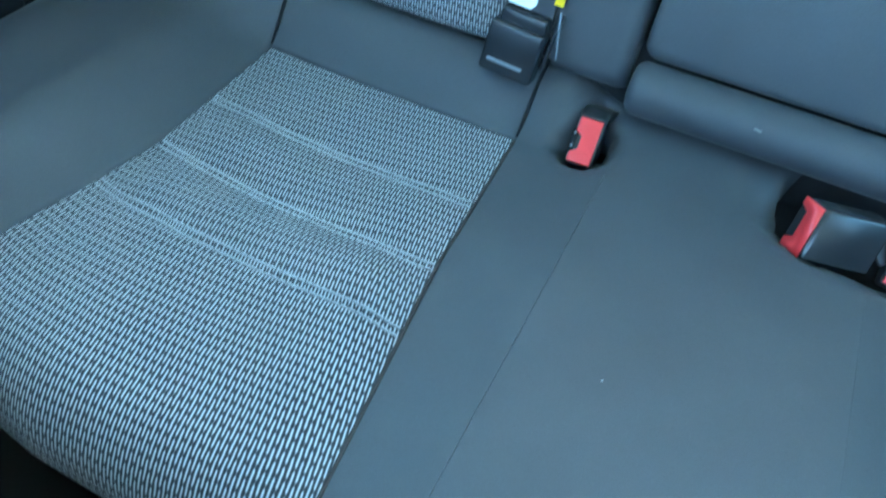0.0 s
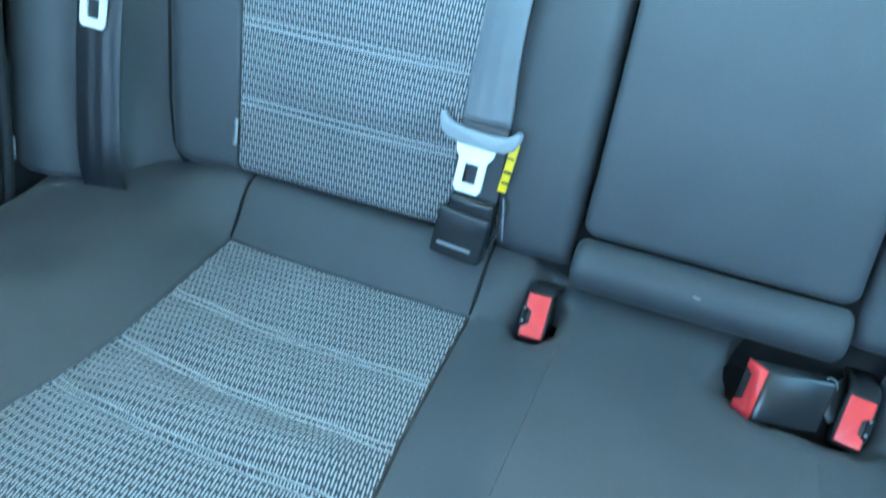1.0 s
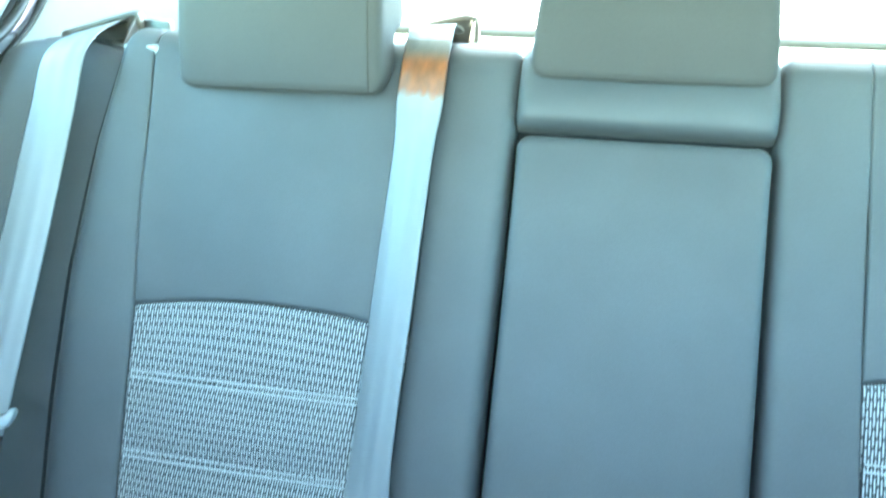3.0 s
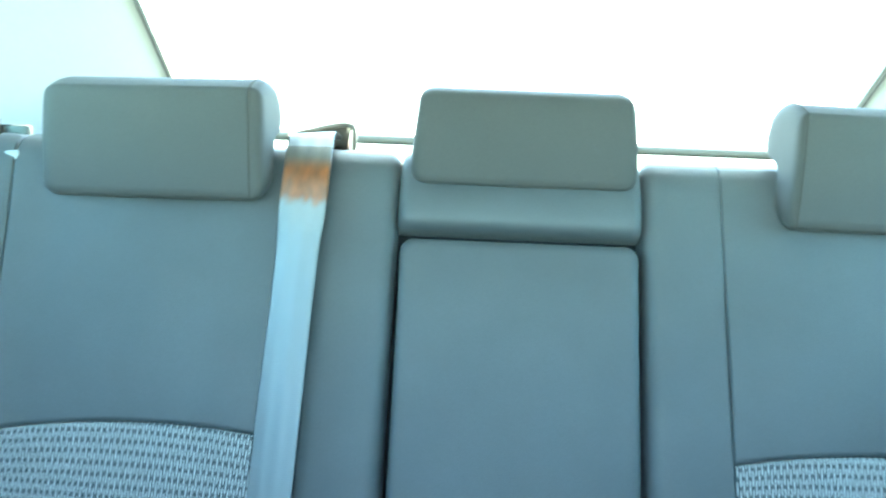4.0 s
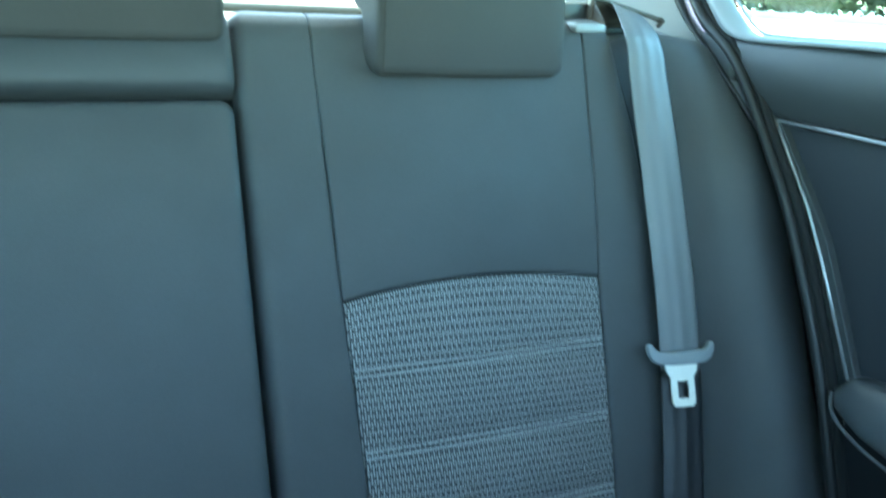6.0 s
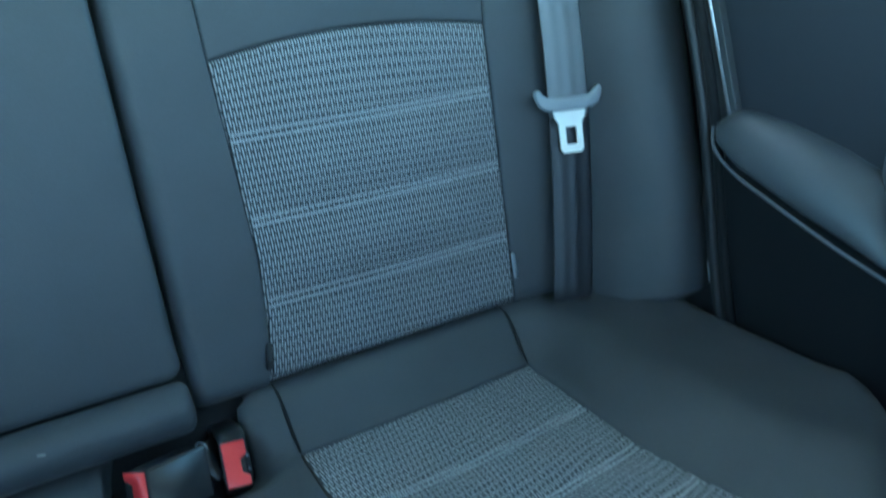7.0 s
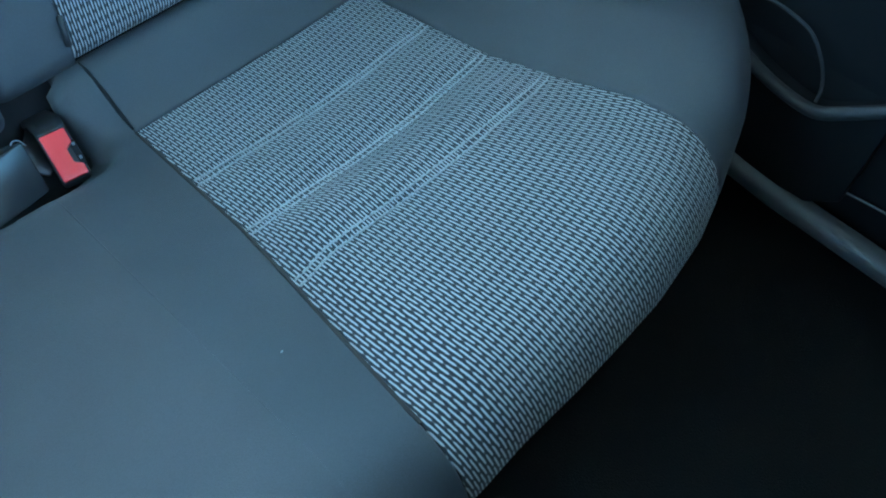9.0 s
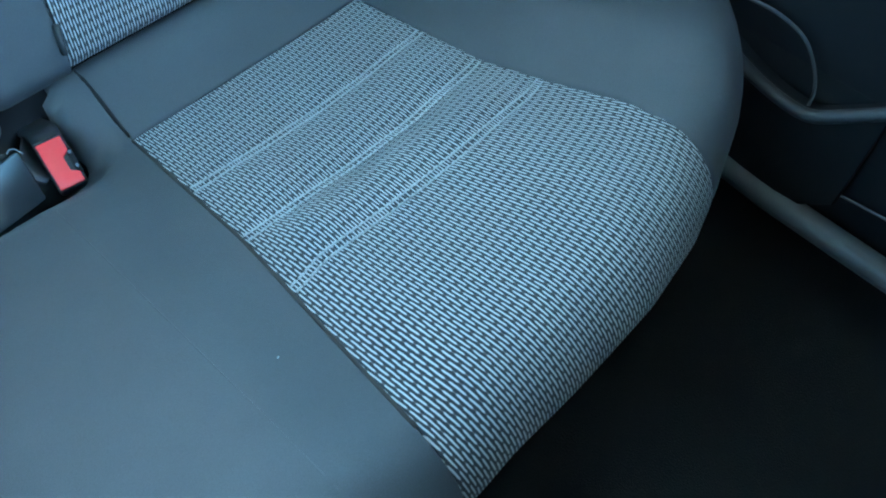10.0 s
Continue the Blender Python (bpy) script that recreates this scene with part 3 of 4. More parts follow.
# ---- doors ----
def door(sx, name):
    d = thing(name, "dark plastic rear car door card with padded armrest and map pocket", "car door", kind="structure")

    def X(x, y, z):
        return Vector((sx * x, y, z))

    line = smooth_path([(DOOR_X, y, z) for y, z in DOOR_SEAL], 5)
    body = smooth_path([(DOOR_X, y, z) for y, z in BODY_EDGE], 5)
    part("door_seal", tube([X(p.x - 0.002, p.y, p.z) for p in line], 0.0065, 10), RUBBER, d, "black rubber door seal")
    part("door_jamb", strip([X(0.782, q.y + 0.004, q.z) for q in body], [Vector((1, 0, 0))] * len(body), 0.056, 0.003), FLANGE, d)
    part("frame_lip", tube([X(p.x + 0.006, p.y - 0.012, p.z - 0.003) for p in line], 0.006, 8), DARK, d)
    rim = [X(q.x + 0.012, 0.45 * q.y + 0.55 * p.y + 0.003, 0.45 * q.z + 0.55 * p.z) for p, q in zip(line, body)]
    part("body_seal", tube([X(q.x + 0.004, q.y - 0.006, q.z - 0.004) for q in body], [0.003 + 0.005 * sm(0.90, 1.02, q.z) for q in body], 10), RUBBER, d, "dark rubber strip on the body's edge")
    part("flange_trim", strip(rim, [(q - p) + X(0.03, 0.004, 0) for p, q in zip(line, body)], 0.034, 0.004), FLANGE, d, "blue-grey trim beside the seal")

    rear = [(z, y) for y, z in SEAL[:9]]

    def edge_y(z):
        return table(rear, z) - 0.022

    def card(x0, z0, z1, y0, bulge):
        def fn(a, b):
            z = z0 + (z1 - z0) * b / (z1 - z0)
            ye = edge_y(z)
            y = ye + (y0 - ye) * a / 1.0
            return X(x0 - bulge * math.sin(math.pi * min(max((z - z0) / (z1 - z0), 0), 1)), y, z)
        return fn
    part("upper_panel", pad(with_normal(card(DOOR_X + 0.012, 0.828, 0.928, -0.95, 0.014), sx), 1.0, 0.100, (0.006, 0.006, 0.006, 0.02), 0.03, 0.03, flip=sx < 0), DOORPL, d)

    def insert(a, b):
        z = 0.46 + b
        ye = table([(0.46, -0.125), (0.565, -0.062), (0.71, 0.015), (0.826, 0.112)], z)
        return X(DOOR_X + 0.022, ye + (-0.95 - ye) * a, z)
    part("insert_panel", pad(with_normal(insert, sx), 1.0, 0.364, (0.004,) * 4, 0.05, 0.02, flip=sx < 0), DOORINS, d)

    def band(a, b):
        z = 0.20 + b
        ya = edge_y(z)
        yb = table([(0.20, -0.2), (0.46, -0.13), (0.565, -0.067), (0.71, 0.01), (0.826, 0.107)], z)
        return X(DOOR_X + 0.012, ya + (yb - ya) * a / 0.05, z)
    part("rear_band", pad(with_normal(band, sx), 0.05, 0.626, (0.004,) * 4, 0.03, 0.03, flip=sx < 0), DOORPL, d)
    part("trim_strip", tube([X(DOOR_X + 0.012, y, z) for y, z in ((-0.058, 0.56), (0.008, 0.68), (0.042, 0.735), (0.114, 0.826))], 0.0022), SILVER, d, "thin satin silver strip")
    part("belt_line_strip", tube([X(DOOR_X + 0.012, y, 0.827) for y in (0.112, 0.0, -0.3, -0.6)], 0.0018), SILVER, d)

    # lower card below the armrest
    def lower(a, b):
        z = 0.12 + b
        ye = table([(0.12, -0.30), (0.30, -0.155), (0.385, -0.115), (0.5, -0.07)], z)
        y = ye + (-0.95 - ye) * a
        return X(DOOR_X + 0.004 - 0.012 * sm(0.30, 0.20, z) + 0.02 * sm(-0.31, -0.34, y) * sm(0.25, 0.4, z), y, z)
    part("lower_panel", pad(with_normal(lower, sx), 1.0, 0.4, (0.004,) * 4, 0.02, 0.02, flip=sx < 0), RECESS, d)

    # Flat black panel stands in for the dark depth of a recess.
    part("recess_shade", block(0.006, 0.62, 0.36, 0.002, pose(sx * 0.757, -0.648, 0.31)), RECESS, d, "flat black panel for the dark recess below the door pull")
    part("trim_clip", block(0.006, 0.010, 0.028, 0.002, pose(sx * 0.742, -0.098, 0.372, -24, 0, 0)), GRIP, d)

    # armrest: a padded bar that swells ahead, with a lip underneath
    LOW = [(-0.337, 0.506), (-0.325, 0.498), (-0.312, 0.495), (-0.25, 0.502), (-0.17, 0.511), (-0.11, 0.5175), (-0.07, 0.529), (-0.056, 0.538), (-0.050, 0.548)]
    HIGH = [(-0.337, 0.515), (-0.321, 0.522), (-0.306, 0.531), (-0.288, 0.547), (-0.272, 0.560), (-0.25, 0.568), (-0.205, 0.575), (-0.14, 0.577), (-0.085, 0.573), (-0.062, 0.566), (-0.050, 0.552)]
    DEEP = [(-0.337, 0.742), (-0.325, 0.722), (-0.30, 0.710), (-0.20, 0.706), (-0.10, 0.716), (-0.065, 0.727), (-0.050, 0.745)]
    bm = bmesh.new()
    rings = []
    stops = [-0.050, -0.053, -0.058, -0.066, -0.076, -0.09, -0.11, -0.14, -0.17, -0.20, -0.23, -0.25, -0.265, -0.278, -0.29, -0.30, -0.31, -0.32, -0.328, -0.334, -0.337]
    for y in stops:
        lo, hi, xin = table(LOW, y), table(HIGH, y), table(DEEP, y)
        ring = []
        for k in range(20):
            a = 2 * math.pi * k / 20
            c, q = math.cos(a), math.sin(a)
            c, q = math.copysign(abs(c) ** (0.7 if q >= 0 else 0.3), c), math.copysign(abs(q) ** 0.9, q)
            wide = (0.765 - xin) * (0.72 - 0.28 * q)
            ring.append(bm.verts.new(X(0.765 - wide * c if c > 0 else 0.765 - 0.012 * c, y, 0.5 * (lo + hi) + 0.5 * (hi - lo) * q)))
        rings.append(ring)
    for i in range(len(stops) - 1):
        for k in range(20):
            bm.faces.new([rings[i][k], rings[i][(k + 1) % 20], rings[i + 1][(k + 1) % 20], rings[i + 1][k]])
    bm.faces.new(rings[0])
    bm.faces.new(rings[-1])
    bmesh.ops.recalc_face_normals(bm, faces=bm.faces)
    part("armrest", bm, ARMPL, d, "padded satin dark armrest")
    lip = smooth_path([(0.742, -0.052, 0.545), (0.728, -0.07, 0.529), (0.720, -0.11, 0.5165), (0.714, -0.17, 0.510), (0.711, -0.25, 0.501), (0.713, -0.316, 0.494)], 6)
    part("armrest_lip", tube([X(*p) for p in lip], 0.002), SILLPL, d)
    # pull handle: a smooth band that curves round the armrest's front
    grip = smooth_path([(0.772, -0.246, 0.655), (0.769, -0.251, 0.615), (0.763, -0.260, 0.580), (0.755, -0.272, 0.570), (0.747, -0.284, 0.560), (0.735, -0.300, 0.545), (0.728, -0.335, 0.528), (0.724, -0.40, 0.508), (0.722, -0.60, 0.480)], 6)
    part("pull_handle", strip([X(*p) for p in grip], [X(0.9, 0.05, 0.35)] * len(grip), 0.030, 0.013), SILLPL, d, "smooth satin door pull")
    base = smooth_path([(0.748, -0.300, 0.512), (0.742, -0.335, 0.498), (0.738, -0.40, 0.475), (0.738, -0.60, 0.445)], 6)
    part("handle_base", tube([X(*p) for p in base], [0.006 + 0.018 * min(k / 8, 1) for k in range(len(base))], 14), DOORPL, d)
    part("handle_recess", block(0.02, 0.22, 0.10, 0.01, pose(sx * 0.775, -0.42, 0.6)), DOORPL, d)
    # map pocket
    pk = smooth_path([(0.726, -0.36, 0.305), (0.717, -0.408, 0.291), (0.713, -0.44, 0.284), (0.711, -0.473, 0.280), (0.711, -0.497, 0.282), (0.714, -0.52, 0.296), (0.717, -0.56, 0.328)], 6)
    part("pocket_rim", tube([X(p.x, p.y, p.z) for p in pk], 0.007, 10), DOORPL, d)
    oval = smooth_path([(0.738, -0.34, 0.340), (0.736, -0.39, 0.347), (0.735, -0.42, 0.348), (0.734, -0.452, 0.339), (0.732, -0.474, 0.316), (0.729, -0.485, 0.295), (0.722, -0.488, 0.282)], 6)
    part("recess_rim", tube([X(*p) for p in oval], 0.0018, 8), DOORPL, d, "rounded rim of the pocket recess")
    part("sill_seam", tube([X(*p) for p in smooth_path([(0.732, -0.45, 0.205), (0.731, -0.486, 0.195), (0.730, -0.53, 0.191), (0.729, -0.60, 0.200), (0.729, -0.75, 0.21)], 5)], 0.0014, 6), SILLPL, d)

    def pocket(a, b):
        k = min(max(a / 0.45, 0), 1) * (len(pk) - 1)
        i = min(int(k), len(pk) - 2)
        p = pk[i].lerp(pk[i + 1], k - i)
        return X(p.x + 0.01 * b / 0.14, p.y, p.z - 0.14 + b)
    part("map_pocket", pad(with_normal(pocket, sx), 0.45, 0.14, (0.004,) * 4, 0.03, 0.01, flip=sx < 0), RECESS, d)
    # window frame: the trim between seal and glass
    op = smooth_path([(0.765, y, z) for y, z in ((-0.56, 0.930), (0.0, 0.926), (0.13, 0.924), (0.176, 0.927), (0.212, 0.950), (0.250, 0.984), (0.288, 1.024), (0.302, 1.055), (0.286, 1.095), (0.225, 1.150), (0.1, 1.190), (-0.1, 1.208), (-0.56, 1.215))], 5)
    outer = smooth_path([(0.75, y, z) for y, z in ((-0.56, 0.922), (0.0, 0.918), (0.14, 0.914), (0.215, 0.920), (0.258, 0.954), (0.293, 0.993), (0.315, 1.027), (0.316, 1.060), (0.300, 1.100), (0.243, 1.165), (0.14, 1.215), (-0.1, 1.238), (-0.56, 1.245))], 5)

    def frame_fn(a, b):
        k = min(max(a / 1.5, 0), 1) * (len(op) - 1)
        i = min(int(k), len(op) - 2)
        p, q = op[i].lerp(op[i + 1], k - i), outer[i].lerp(outer[i + 1], k - i)
        f = b / 0.05
        r = q.lerp(p, f)
        return X(r.x - 0.012 * math.sin(math.pi * min(max(f, 0), 1)), r.y, r.z)
    part("window_frame", pad(with_normal(frame_fn, -sx), 1.5, 0.05, (0.003, 0.003, 0.006, 0.006), 0.02, 0.02, flip=sx > 0), FLANGE, d)
    part("window_rubber", tube([X(0.770, p.y, p.z) for p in op], 0.002), FLANGE, d)
    bm = bmesh.new()
    bm.faces.new([bm.verts.new(X(0.775, p.y + 0.001, p.z - 0.001)) for p in op])
    ext = bmesh.ops.extrude_face_region(bm, geom=bm.faces[:])
    bmesh.ops.translate(bm, vec=(sx * 0.004, 0, 0), verts=[g for g in ext["geom"] if isinstance(g, bmesh.types.BMVert)])
    part("pane", bm, GLASS, d, smooth=False)
    # sill below the door
    part("sill_trim", tube([X(*p) for p in ((0.728, -0.30, 0.165), (0.72, -0.40, 0.157), (0.715, -0.5, 0.15), (0.712, -0.65, 0.15), (0.712, -0.9, 0.15))], 0.016, 10), SILLPL, d)
    return d


door(1, "door_1")
door(-1, "door_2")


# ---- rear bench ----
def fabric_quilt(fn, lines):
    """Shallow valleys along the stitched lines."""
    def place(a, b):
        p, n = fn(a, b)
        dip = sum(0.0016 * math.exp(-((b - c) / 0.006) ** 2) for c in lines)
        puff = sum(0.0065 * math.sin(math.pi * (b - c) / (e - c)) for c, e in zip(lines, lines[1:]) if c < b < e)
        return p + n * (puff * sm(0.0, 0.06, min(a, 0.31 - a)) - dip * sm(0.0, 0.015, min(a, 0.31 - a))), n
    return place


cushion = thing("rear_seat_cushion", "dark rear bench cushion with pale woven cloth seat panels", "car seat", at=(0, -0.25, 0.15))
middle = pad(with_normal(lambda a, b: seat(-table(SEAT_IN, seat_y(0.2, b)) + 2 * table(SEAT_IN, seat_y(0.2, b)) * a / 0.4, b), -1), 0.4, SEAT_RUN, (0.003, 0.003, 0.01, 0.01), 0.01, 0.03, flip=True)
cut_hole(middle, 0.102, -0.036, 0.070, 0.056)
cut_hole(middle, 0.150, 0.004, 0.034, 0.034)
cut_hole(middle, -0.1455, -0.044, 0.0185, 0.041)
part("middle_cover", middle, VINYL, cushion)
STITCHES = (0.196, 0.279, 0.352)
for sx in (-1, 1):
    def x_in(w):
        return sx * table(SEAT_IN, seat_y(0.2, w))

    def x_out(w):
        return sx * table(SEAT_OUT, seat_y(0.5, w))

    def x_edge(w):
        y = seat_y(0.7, w)
        return sx * (0.752 - 0.011 * sm(-0.04, -0.14, y) * sm(-0.36, -0.28, y))
    W0 = 0.093
    cloth = between(seat, x_in, x_out, W0, 0.31)
    cp = part("cloth_panel", pad(fabric_quilt(with_normal(cloth, -sx), [s - W0 for s in STITCHES]), 0.31, SEAT_RUN - W0, (0.003,) * 4, 0.010, 0.03, flip=sx > 0),
              CLOTH_R if sx > 0 else CLOTH_L, cushion, "pale dashed woven cloth seat panel")
    for s in STITCHES:
        for o in (-0.0036, 0.0036):
            part("stitch_line", stitches(fabric_quilt(with_normal(cloth, -sx), [k - W0 for k in STITCHES]), s + o - W0, 0.304, 44), THREAD, cp)
    part("rear_strip", pad(with_normal(between(seat, x_in, x_out, 0.0, 0.31), -sx), 0.31, W0 - 0.001, (0.004, 0.004, 0.014, 0.004), 0.012, 0.03, flip=sx > 0), VINYL, cushion)
    part("outer_bolster", pad(with_normal(between(seat, x_out, x_edge, 0.0, 0.24), -sx), 0.24, SEAT_RUN, (0.006, 0.045, 0.01, 0.01), 0.015, 0.05, flip=sx > 0), VINYL, cushion)
    edge = []
    for i in range(100):
        w = W0 + 0.002 + (0.50 - W0) * i / 99
        edge.append(seat(x_in(w), w) + Vector((-sx * 0.0002, 0, -0.0002)))
    part("piping", tube(edge, 0.0017, 6), PIPING, cushion, "dark worn seam along the cloth")
    # Dark cords stand for the shade in the creases at the cushion's rear.
    for xl in (x_in, x_out):
        crease_shade = [seat(xl(w), w) + Vector((0, 0, -0.0006)) for w in (0.015, 0.03, 0.05, 0.07, 0.089)]
        part("crease_shade", tube(crease_shade, [0.0008, 0.0018, 0.0021, 0.0021, 0.001], 6), DARK, cushion)
    seam = [seat(sx * (0.115 + 0.012 * w), w) + Vector((0, 0, 0.0001 - 0.0003 * (sx > 0))) for w in np.linspace(0.12, 0.53, 30)]
    part("seam", tube(seam, 0.0005, 6), VINYL, cushion)
# Added panel that stops light leaking in under the backrest.
part("rear_gap_blocker", block(1.34, 0.20, 0.02, 0.006, BACK @ pose(0, -0.065, -0.036)), DARK, cushion)
# Black plate stands for the shade at the bottom of the buckle holes.
part("hole_shade", block(0.40, 0.16, 0.02, 0.006, pose(0, -0.05, 0.268, -8, 0, 0)), DARK, cushion)
part("cushion_core", block(1.14, 0.42, 0.16, 0.03, pose(0, -0.24, 0.19, -8, 0, 0)), DARK, cushion)

backrest_group = "rear backrests"
F_IN = [(-0.02, 0.209), (0.06, 0.222), (0.12, 0.226), (0.20, 0.224), (0.32, 0.220), (0.60, 0.217), (0.8, 0.217)]
F_OUT = [(-0.02, 0.518), (0.07, 0.522), (0.16, 0.526), (0.32, 0.534), (0.45, 0.545), (0.60, 0.557), (0.8, 0.560)]


def backrest(sx):
    t = thing("folding_rear_seat", "dark rear seat backrest with a pale woven cloth lower panel", "car seat", backrest_group, at=(sx * 0.37, 0.1, 0.35))

    def xi(s):
        return sx * table(F_IN, s)

    def xo(s):
        return sx * table(F_OUT, s)
    flip = sx < 0
    f = 1.0 if sx > 0 else -1.0
    TOP = 0.70
    # inner strip beside the centre
    inner = between(back_base, lambda s: sx * 0.1335, xi, -0.016, 0.082)
    part("inner_cover", pad(with_normal(inner, f), 0.082, TOP + 0.016, (0.016, 0.0028, 0.018, 0.004), 0.015, 0.05, flip=flip), VINYL, t)

    def bow(a):
        return 0.317 + 0.015 * (1 - ((a - 0.155) / 0.155) ** 2)

    def cloth(a, b):
        s = -0.010 + b / 0.34 * 0.326 + (bow(a) - 0.316) * sm(0.268, 0.34, b)
        return back_base(xi(s) + (xo(s) - xi(s)) * a / 0.31, s)
    lines = [0.085, 0.173, 0.262]
    cp = part("cloth_panel", pad(fabric_quilt(with_normal(cloth, f), lines), 0.31, 0.34, (0.005, 0.005, 0.014, 0.005), 0.012, 0.05, flip=flip), CLOTH_BACK_R if sx > 0 else CLOTH_BACK_L, t, "pale dashed woven cloth panel")
    for s in lines:
        for o in (-0.0036, 0.0036):
            part("stitch_line", stitches(fabric_quilt(with_normal(cloth, f), lines), s + o, 0.304, 44), THREAD, cp)

    def upper(a, b):
        s0 = bow(a)
        s = s0 + b / 0.37 * (TOP - s0)
        p = back_base(xi(s) + (xo(s) - xi(s)) * a / 0.31, s)
        return p + OUT_BACK * 0.004 * math.sin(math.pi * min(max(b / 0.2, 0), 1))
    part("upper_cover", pad(with_normal(upper, f), 0.31, 0.37, (0.0028, 0.0028, 0.006, 0.004), 0.015, 0.05, flip=flip), VINYL, t)

    def wing_x(s):
        return sx * table([(-0.03, 0.585), (0.0, 0.606), (0.05, 0.613), (0.20, 0.622), (0.35, 0.625), (0.5, 0.618), (0.60, 0.605), (0.7, 0.585)], s)
    wing = between(back_base, xo, wing_x, -0.015, 0.085)
    part("side_wing", pad(with_normal(wing, f), 0.085, TOP + 0.0, (0.005, 0.026, 0.018, 0.02), 0.012, 0.08, flip=flip), VINYL, t)
    # A dark cord deepens the shade between wing and bolster.
    gap = [back_base(wing_x(s) + sx * 0.001, s) - OUT_BACK * 0.021 for s in np.linspace(-0.02, 0.62, 30)]
    part("gap_shade", tube(gap, 0.0045, 6), DARK, t, "dark cord that stands for the shade beside the wing")
    part("back_shell", block(0.46, 0.62, 0.05, 0.015, BACK @ pose(sx * 0.37, 0.30, -0.062)), DARK, t)
    tag = outline_solid(rounded(0.007, 0.03, 0.002, 3), 0.002, 0, BACK @ pose(sx * 0.5205, 0.036, 0.006, 0, sx * 25, 0))
    part("side_tag", tag, GRIP, t, "small pale cloth tag")
    if sx > 0:
        part("side_tag", outline_solid(rounded(0.006, 0.028, 0.002, 3), 0.002, 0, BACK @ pose(0.2135, 0.02, 0.006, 0, -30, -14)), BLACK, t)
    return t


backrest(1)
backrest(-1)

centre = thing("centre_backrest", "dark middle backrest frame around the folded armrest", "car seat", backrest_group, at=(0, 0.1, 0.35))
part("top_pad", pad(with_normal(lambda a, b: back_base(a - 0.1325, 0.5465 + b) + OUT_BACK * 0.006 * math.sin(math.pi * min(max(b / 0.07, 0), 1))), 0.265, 0.155, (0.012, 0.012, 0.016, 0.004), 0.012, 0.04), VINYL, centre)
part("back_shell", block(0.29, 0.66, 0.05, 0.01, BACK @ pose(0, 0.3, -0.068)), DARK, centre)

armrest = part("armrest", pad(with_normal(lambda a, b: on_back(a - 0.1305, 0.022 + b, 0.001 + 0.007 * math.sin(math.pi * min(max(b / 0.52, 0), 1)) ** 0.5 * math.sin(math.pi * min(max(a / 0.261, 0), 1)) ** 0.5)), 0.261, 0.52, (0.012,) * 4, 0.015, 0.04, corner=0.02), VINYL, centre, "dark upholstered armrest folded into the backrest")


def roll_fn(a, b):
    ang = math.pi * (b / 0.075)
    return on_back(a - 0.130, -0.005 - 0.027 * math.cos(ang), -0.006 + 0.028 * math.sin(ang))


part("hinge_roll", pad(with_normal(roll_fn), 0.26, 0.075, (0.012, 0.012, 0.002, 0.002), 0.008, 0.01), VINYL, armrest)
tagged(mesh_object("lint_speck", block(0.007, 0.0025, 0.0012, 0.0005, BACK @ pose(-0.008, 0.001, 0.0215, 0, 0, -12)), TRIM), "tiny pale lint speck on the armrest roll", "lint")

for x, w, rz in ((0.155, 0.397, 20), (-0.05, 0.33, 60)):
    p = seat(x, w)
    tagged(mesh_object("lint_speck", block(0.0022, 0.0009, 0.0008, 0.0003, pose(p.x, p.y, p.z + 0.0003, -10, 0, rz)), GRIP), "tiny pale lint speck on the cushion middle", "lint")


# side bolsters beside the doors
def side_bolster(sx):
    t = thing("side_bolster", "dark padded side bolster between backrest and door", "seat bolster", "side bolsters", at=(sx * 0.69, 0.0, 0.35))
    OUTX = [(-0.05, 0.768), (0.05, 0.780), (0.25, 0.802), (0.40, 0.800), (0.50, 0.784), (0.57, 0.778), (0.61, 0.764), (0.64, 0.730)]

    def fn(a, b):
        s = -0.05 + b
        f = a / 0.14
        xin = 0.604 - 0.035 * sm(0.08, -0.04, s)
        x = xin + (table(OUTX, s) - xin) * f
        n = -0.03 + 0.095 * sm(0.05, 0.7, f) * (0.35 + 0.65 * sm(0.68, 0.42, s)) + 0.02 * sm(0.3, 0.0, s) * sm(0.2, 0.8, f)
        return on_back(sx * x, s, n)
    part("bolster_cover", pad(with_normal(fn, 1.0 if sx > 0 else -1.0), 0.14, 0.685, (0.006, 0.03, 0.012, 0.04), 0.015, 0.12, flip=sx < 0), VINYL, t)
    rim = [fn(0.004, b) + OUT_BACK * 0.001 for b in np.linspace(0.0, 0.64, 26)]
    part("seam", tube(rim, 0.0018, 6), DARK, t)
    part("base_panel", block(0.10, 0.03, 0.08, 0.01, BACK @ pose(sx * 0.69, -0.06, -0.075)), DARK, t)
    return t


side_bolster(1)
side_bolster(-1)


